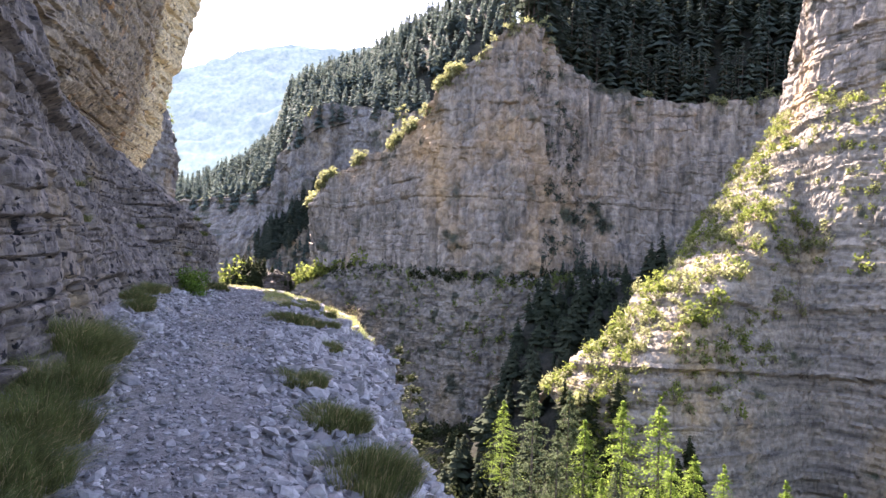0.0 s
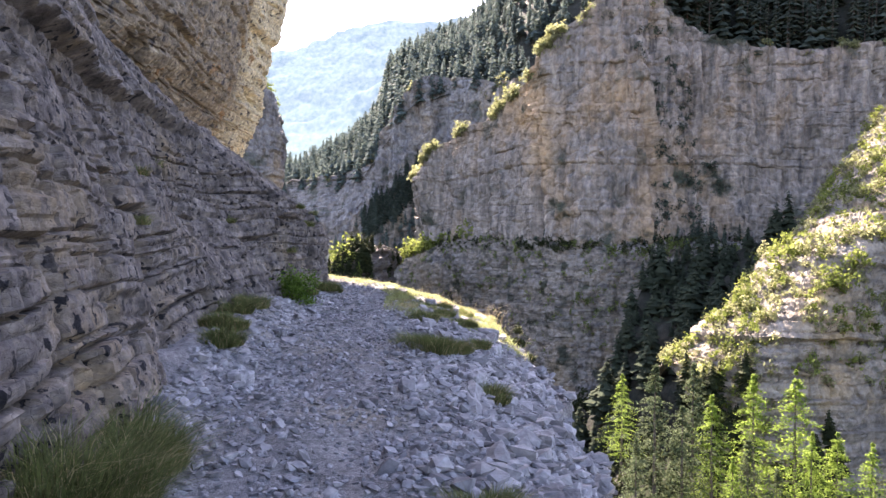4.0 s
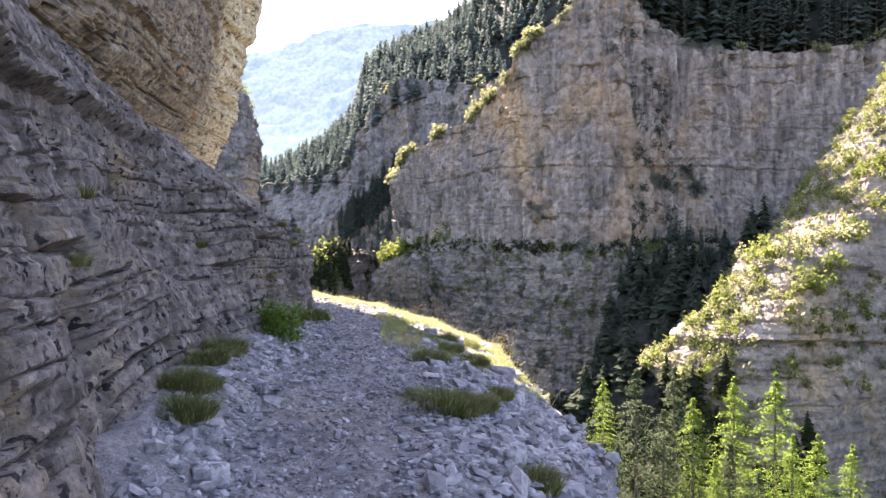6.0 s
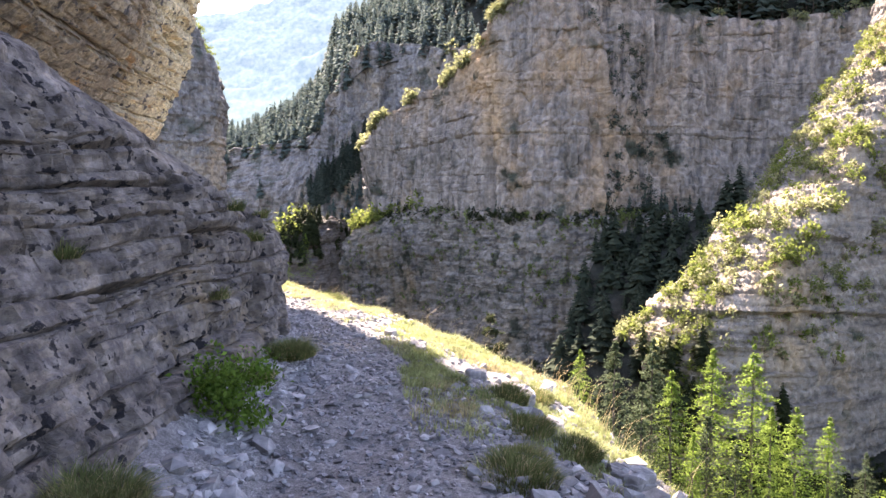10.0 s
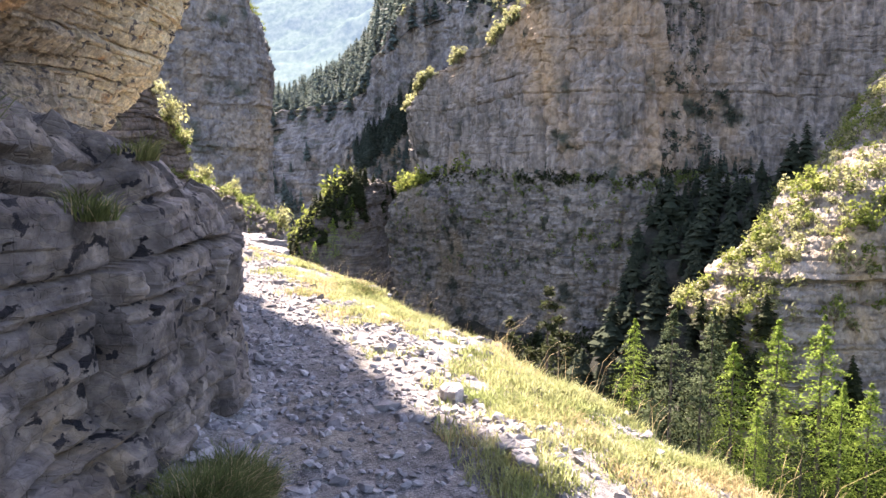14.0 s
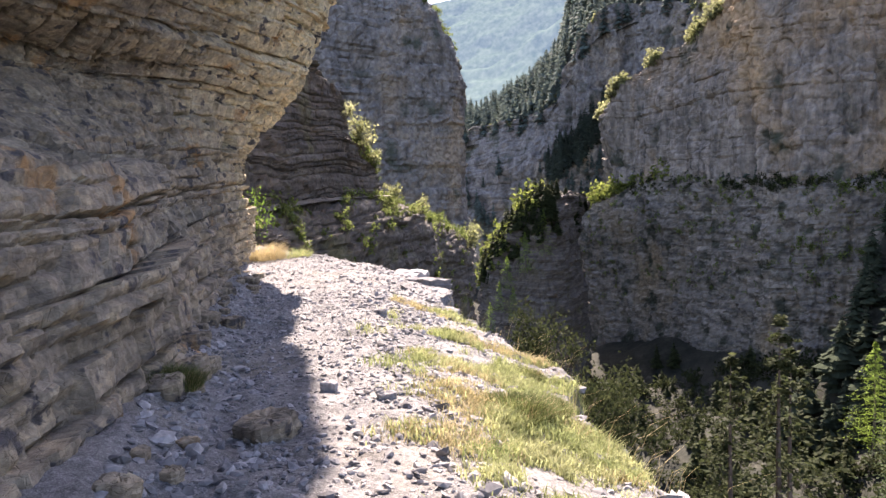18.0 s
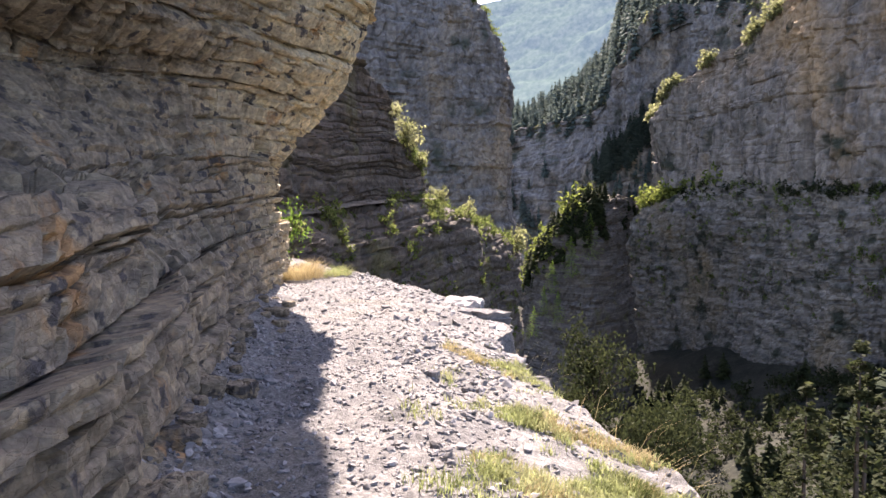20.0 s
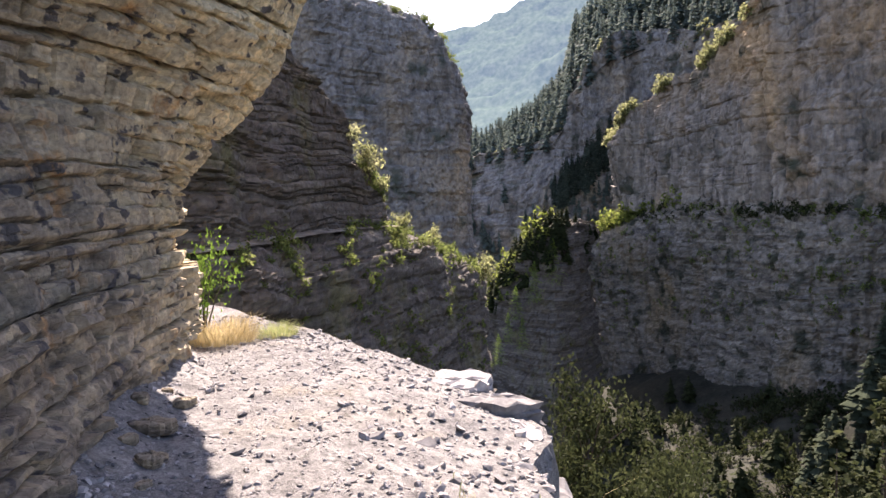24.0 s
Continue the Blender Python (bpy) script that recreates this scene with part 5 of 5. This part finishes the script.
# the slope that those shrubs stand on
sl = grown([[(-14, 40, -3), (-9, 42, -5), (-4, 44, -7.2), (0, 45, -9.2), (4, 47, -14), (9, 50, -26), (14, 52, -44)], [(-12, 52, -6), (-8, 54, -8), (-3, 55, -10), (1, 56, -12.5), (5, 60, -18), (10, 64, -32), (15, 68, -48)],
            [(-8, 80, -24), (-4, 84, -28), (0, 88, -34), (4, 90, -40), (8, 92, -48), (13, 94, -56), (18, 96, -64)]], 120, 80)
sl[..., 2] += 0.9 * fractal(sl / 4, 4, 750)
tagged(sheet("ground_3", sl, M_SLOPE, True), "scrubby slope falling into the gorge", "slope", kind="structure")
s3 = thinned(on_grid(sl, 420, 751), 1.6)
scrub("scrub", s3, np.random.default_rng(13).uniform(0.6, 1.8, len(s3)), "dark scrub on the slope into the gorge", M_OLIVE, 58)
# tufts on the wall's ledges
for k, (u_, v_) in enumerate([(0.60, 0.33), (0.66, 0.50), (0.70, 0.62), (0.53, 0.45), (0.42, 0.55), (0.36, 0.40), (0.62, 0.58), (0.47, 0.62)]):
    at = wall_near_grid[int(v_ * (wall_near_grid.shape[0] - 1)), int(u_ * (wall_near_grid.shape[1] - 1))]
    tagged(clump("wall_tuft", at, 0.10, 0.14, 420, 760 + k, "tuft of grass rooted in a crack of the wall", "grass", M_TUFT, 1.3), group="tufts on the rock wall")

# ---- stones ----
ICO = np.array([(0, 1, 1.618), (0, -1, 1.618), (0, 1, -1.618), (0, -1, -1.618), (1, 1.618, 0), (-1, 1.618, 0), (1, -1.618, 0), (-1, -1.618, 0), (1.618, 0, 1), (-1.618, 0, 1), (1.618, 0, -1), (-1.618, 0, -1)]) / 1.9
d2 = ((ICO[:, None] - ICO[None]) ** 2).sum(-1)
near = (d2 > 0.01) & (d2 < 1.3)
ICO_F = []
for i in range(12):
    for j in range(i + 1, 12):
        for k in range(j + 1, 12):
            if near[i, j] and near[j, k] and near[i, k]:
                n_ = np.cross(ICO[j] - ICO[i], ICO[k] - ICO[i])
                ICO_F.append((i, j, k) if n_ @ ICO[i] > 0 else (i, k, j))
ICO_F = np.array(ICO_F)


def stone(seed):
    """An angular flake of rock, about one across."""
    g = np.random.default_rng(seed)
    v = ICO * g.uniform(0.62, 1.2, (12, 1)) + g.normal(size=(12, 3)) * 0.08
    for _ in range(3):  # broken faces
        n = g.normal(size=3)
        n /= np.linalg.norm(n)
        c = g.uniform(0.35, 0.6)
        v = v - np.maximum(v @ n - c, 0)[:, None] * n
    return v * np.array((0.62, g.uniform(0.38, 0.6), g.uniform(0.2, 0.42)))


STONES = [stone(800 + k) for k in range(16)]


def tilted(n, g, most):
    """Random turns: any heading, a tilt of up to most radians."""
    a, b, c = g.uniform(0, 2 * np.pi, n), g.normal(size=n) * most, g.normal(size=n) * most
    ca, sa, cb, sb, cc, sc = np.cos(a), np.sin(a), np.cos(b), np.sin(b), np.cos(c), np.sin(c)
    z = np.zeros(n)
    rz = np.stack([np.stack([ca, -sa, z], -1), np.stack([sa, ca, z], -1), np.stack([z, z, z + 1], -1)], 1)
    rx = np.stack([np.stack([z + 1, z, z], -1), np.stack([z, cb, -sb], -1), np.stack([z, sb, cb], -1)], 1)
    ry = np.stack([np.stack([cc, z, sc], -1), np.stack([z, z + 1, z], -1), np.stack([-sc, z, cc], -1)], 1)
    return rz @ rx @ ry


N = 32000
sy = np.concatenate([g.uniform(2.2, 17, N * 11 // 20), g.uniform(17, 27, N * 7 // 20), g.uniform(27, 35, N // 10)])
su = g.uniform(-0.02, 1.02, len(sy))
coarse = np.clip((su - 0.42) / 0.3, 0, 1) * np.clip((16.5 - sy) / 5, 0, 1)
size = np.exp(g.normal(size=len(sy)) * 0.42) * (0.036 + 0.022 * coarse)
size = np.clip(size * np.where((su < 0.12) & (sy < 16), 1.2, 1.0), 0.016, 0.22)
fine_part = np.clip(1.2 - np.abs(su - 0.35) / 0.35, 0, 1)
size = size * (1 - 0.35 * fine_part) * np.where(sy > 21, 0.85, 1.0)
verge = (sy > 12.8) & (sy < 26) & (su > np.interp(sy, [12.8, 14, 16, 19, 24, 26], [0.7, 0.58, 0.56, 0.6, 0.7, 0.85]))
worn = fractal(np.stack([sy * 0.5, su * 3, 0 * sy], -1), 2, 640)
ok = (~verge | (g.random(len(sy)) < 0.22)) & ~((sy > 17) & (su < 0.45) & (g.random(len(sy)) < 0.05 + 0.2 * worn))
sy, su, size = sy[ok], su[ok], size[ok]
sp = on_path(sy, su)
sp[:, 2] += size * 0.10
turns = tilted(len(sp), g, 0.30)
kind_ = g.integers(0, 16, len(sp))
nearest = np.argsort(-size * ((sy > 3.5) & (sy < 12.5) & (su < 0.99)))[:290]
single = np.zeros(len(sp), bool)
single[nearest] = True
vs, fs = [], []
for k in range(16):
    m = (kind_ == k) & ~single
    v = np.einsum("nij,vj->nvi", turns[m], STONES[k]) * size[m][:, None, None] * 1.55 + sp[m][:, None, :]
    vs.append(v.reshape(-1, 3))
    fs.append((ICO_F[None] + (np.arange(m.sum()) * 12)[:, None, None]).reshape(-1, 3))
gravel = tagged(part("gravel", mesh("gravel", *joined(list(zip(vs, fs))), M_STONE), path), kind="stuff")
STONE_MESHES = [mesh("stone", v, ICO_F, M_STONE) for v in STONES]
for i in nearest:
    ob = part("stone", STONE_MESHES[kind_[i]], path)
    ob.matrix_world = Matrix.LocRotScale(Vector(sp[i]), Matrix(turns[i].tolist()).to_quaternion(), (size[i] * 1.55,) * 3)

# larger blocks
def slab(name, at, size, seed, label, turn=0.0, flat=0.5, mat=None):
    """A flag of bedded rock: an uneven many-cornered outline, a rough top and chipped, layered sides."""
    g = np.random.default_rng(seed)
    n = 26
    a = np.linspace(0, 2 * np.pi, n, endpoint=False)
    cuts = [(g.uniform(0, 2 * np.pi), g.uniform(0.36, 0.52)) for _ in range(7)]
    r = np.min([c / np.maximum(np.cos(a - b), 0.05) for b, c in cuts], axis=0).clip(0, 0.62) * (1 + 0.04 * g.normal(size=n))
    rings = []
    for z, s, rough in ((-0.5, 0.80, 0.03), (-0.28, 0.97, 0.03), (-0.24, 0.90, 0.02), (0.06, 1.0, 0.02), (0.10, 0.93, 0.02), (0.38, 0.97, 0.02), (0.5, 0.90, 0.02), (0.54, 0.62, 0.01), (0.55, 0.30, 0.01)):
        q = r * s * (1 + rough * g.normal(size=n))
        rings.append(np.stack([np.cos(a) * q, 0.78 * np.sin(a) * q, z * flat + 0.025 * g.normal(size=n) * (1 if z < 0.5 else 0.8)], -1))
    v = np.concatenate(rings + [np.array([[0, 0, -0.5 * flat], [0, 0, 0.56 * flat]])]) * size
    m, f = len(rings), []
    for i in range(n):
        j = (i + 1) % n
        f += [(k * n + i, k * n + j, k * n + n + j) for k in range(m - 1)] + [(k * n + i, k * n + n + j, k * n + n + i) for k in range(m - 1)]
        f += [(m * n, j, i), (m * n + 1, (m - 1) * n + i, (m - 1) * n + j)]
    ob = tagged(new(name, mesh(name, v, np.array(f), mat or M_STONE)), label, "rock")
    ob.location, ob.rotation_euler = at, (g.normal() * 0.07, g.normal() * 0.07, turn)
    return ob


for k, (x, y, s_) in enumerate([(0.59, 16.0, 0.2), (0.42, 16.96, 0.2), (-1.5, 21.65, 0.16), (-1.05, 21.45, 0.13), (0.6, 15.85, 0.17), (-1.9, 25.0, 0.16), (1.3, 14.6, 0.3), (1.0, 15.1, 0.22), (0.9, 9.6, 0.3), (1.2, 8.4, 0.28), (1.1, 7.2, 0.3), (-1.0, 11.0, 0.2), (-1.1, 9.0, 0.26), (1.4, 11.8, 0.3), (1.6, 13.1, 0.3)]):
    at = ground_at(x, y)
    tagged(slab("loose_rock", (at[0], at[1], at[2] + s_ * 0.12), s_, 850 + k, "loose grey limestone block lying on the path", k * 1.3), group="loose rocks on the ledge")
for k, y in enumerate(np.linspace(15.5, 30.2, 22)):
    at = on_path(np.array([y + 0.2 * math.sin(k * 5)]), np.array([0.985 + 0.02 * math.sin(k * 3)]))[0]
    s_ = 0.34 + 0.22 * math.sin(k * 2.3) ** 2
    tagged(slab("edge_slab", (at[0] - 0.26, at[1], at[2] - 0.02), s_, 880 + k, "pale flat limestone slab at the ledge's rim", k * 0.9, 0.22), group="slabs along the rim")

for k, (x, y, z, s_, f_) in enumerate([(-2.45, 30.0, 0.40, 1.0, 0.25), (-2.35, 29.2, 0.28, 1.0, 0.28), (-2.2, 28.2, 0.30, 0.9, 0.25), (-1.75, 27.1, 0.34, 0.7, 0.25), (-1.4, 26.3, 0.30, 0.6, 0.3), (-2.8, 30.7, 0.46, 0.9, 0.22), (-2.35, 29.7, 0.05, 1.3, 0.25), (-2.3, 28.7, 0.02, 1.2, 0.25), (-2.3, 29.2, -0.25, 1.5, 0.22)]):
    tagged(slab("ledge_block", (x + 0.2, y, z + 0.10), s_, 930 + k, "thick pale limestone block at the ledge's corner", k * 0.7, f_), group="blocks at the ledge's corner")

# rubble fallen from the overhang
g = np.random.default_rng(960)
for k in range(34):
    y = 17.9 + 11.5 * (k / 34) ** 1.2 + 0.3 * g.random()
    x = smooth_at(y, FOOT_X) + g.gamma(1.5, 0.16)
    at, s_ = ground_at(x, y), g.uniform(0.14, 0.42) * (1.3 if k % 5 == 0 else 0.8)
    tagged(slab("fallen_block", (at[0], at[1], at[2] + s_ * 0.1), s_, 961 + k, "grey limestone block fallen at the overhang's foot", g.uniform(0, 6), g.uniform(0.3, 0.6), M_ARCH), group="fallen blocks under the overhang")
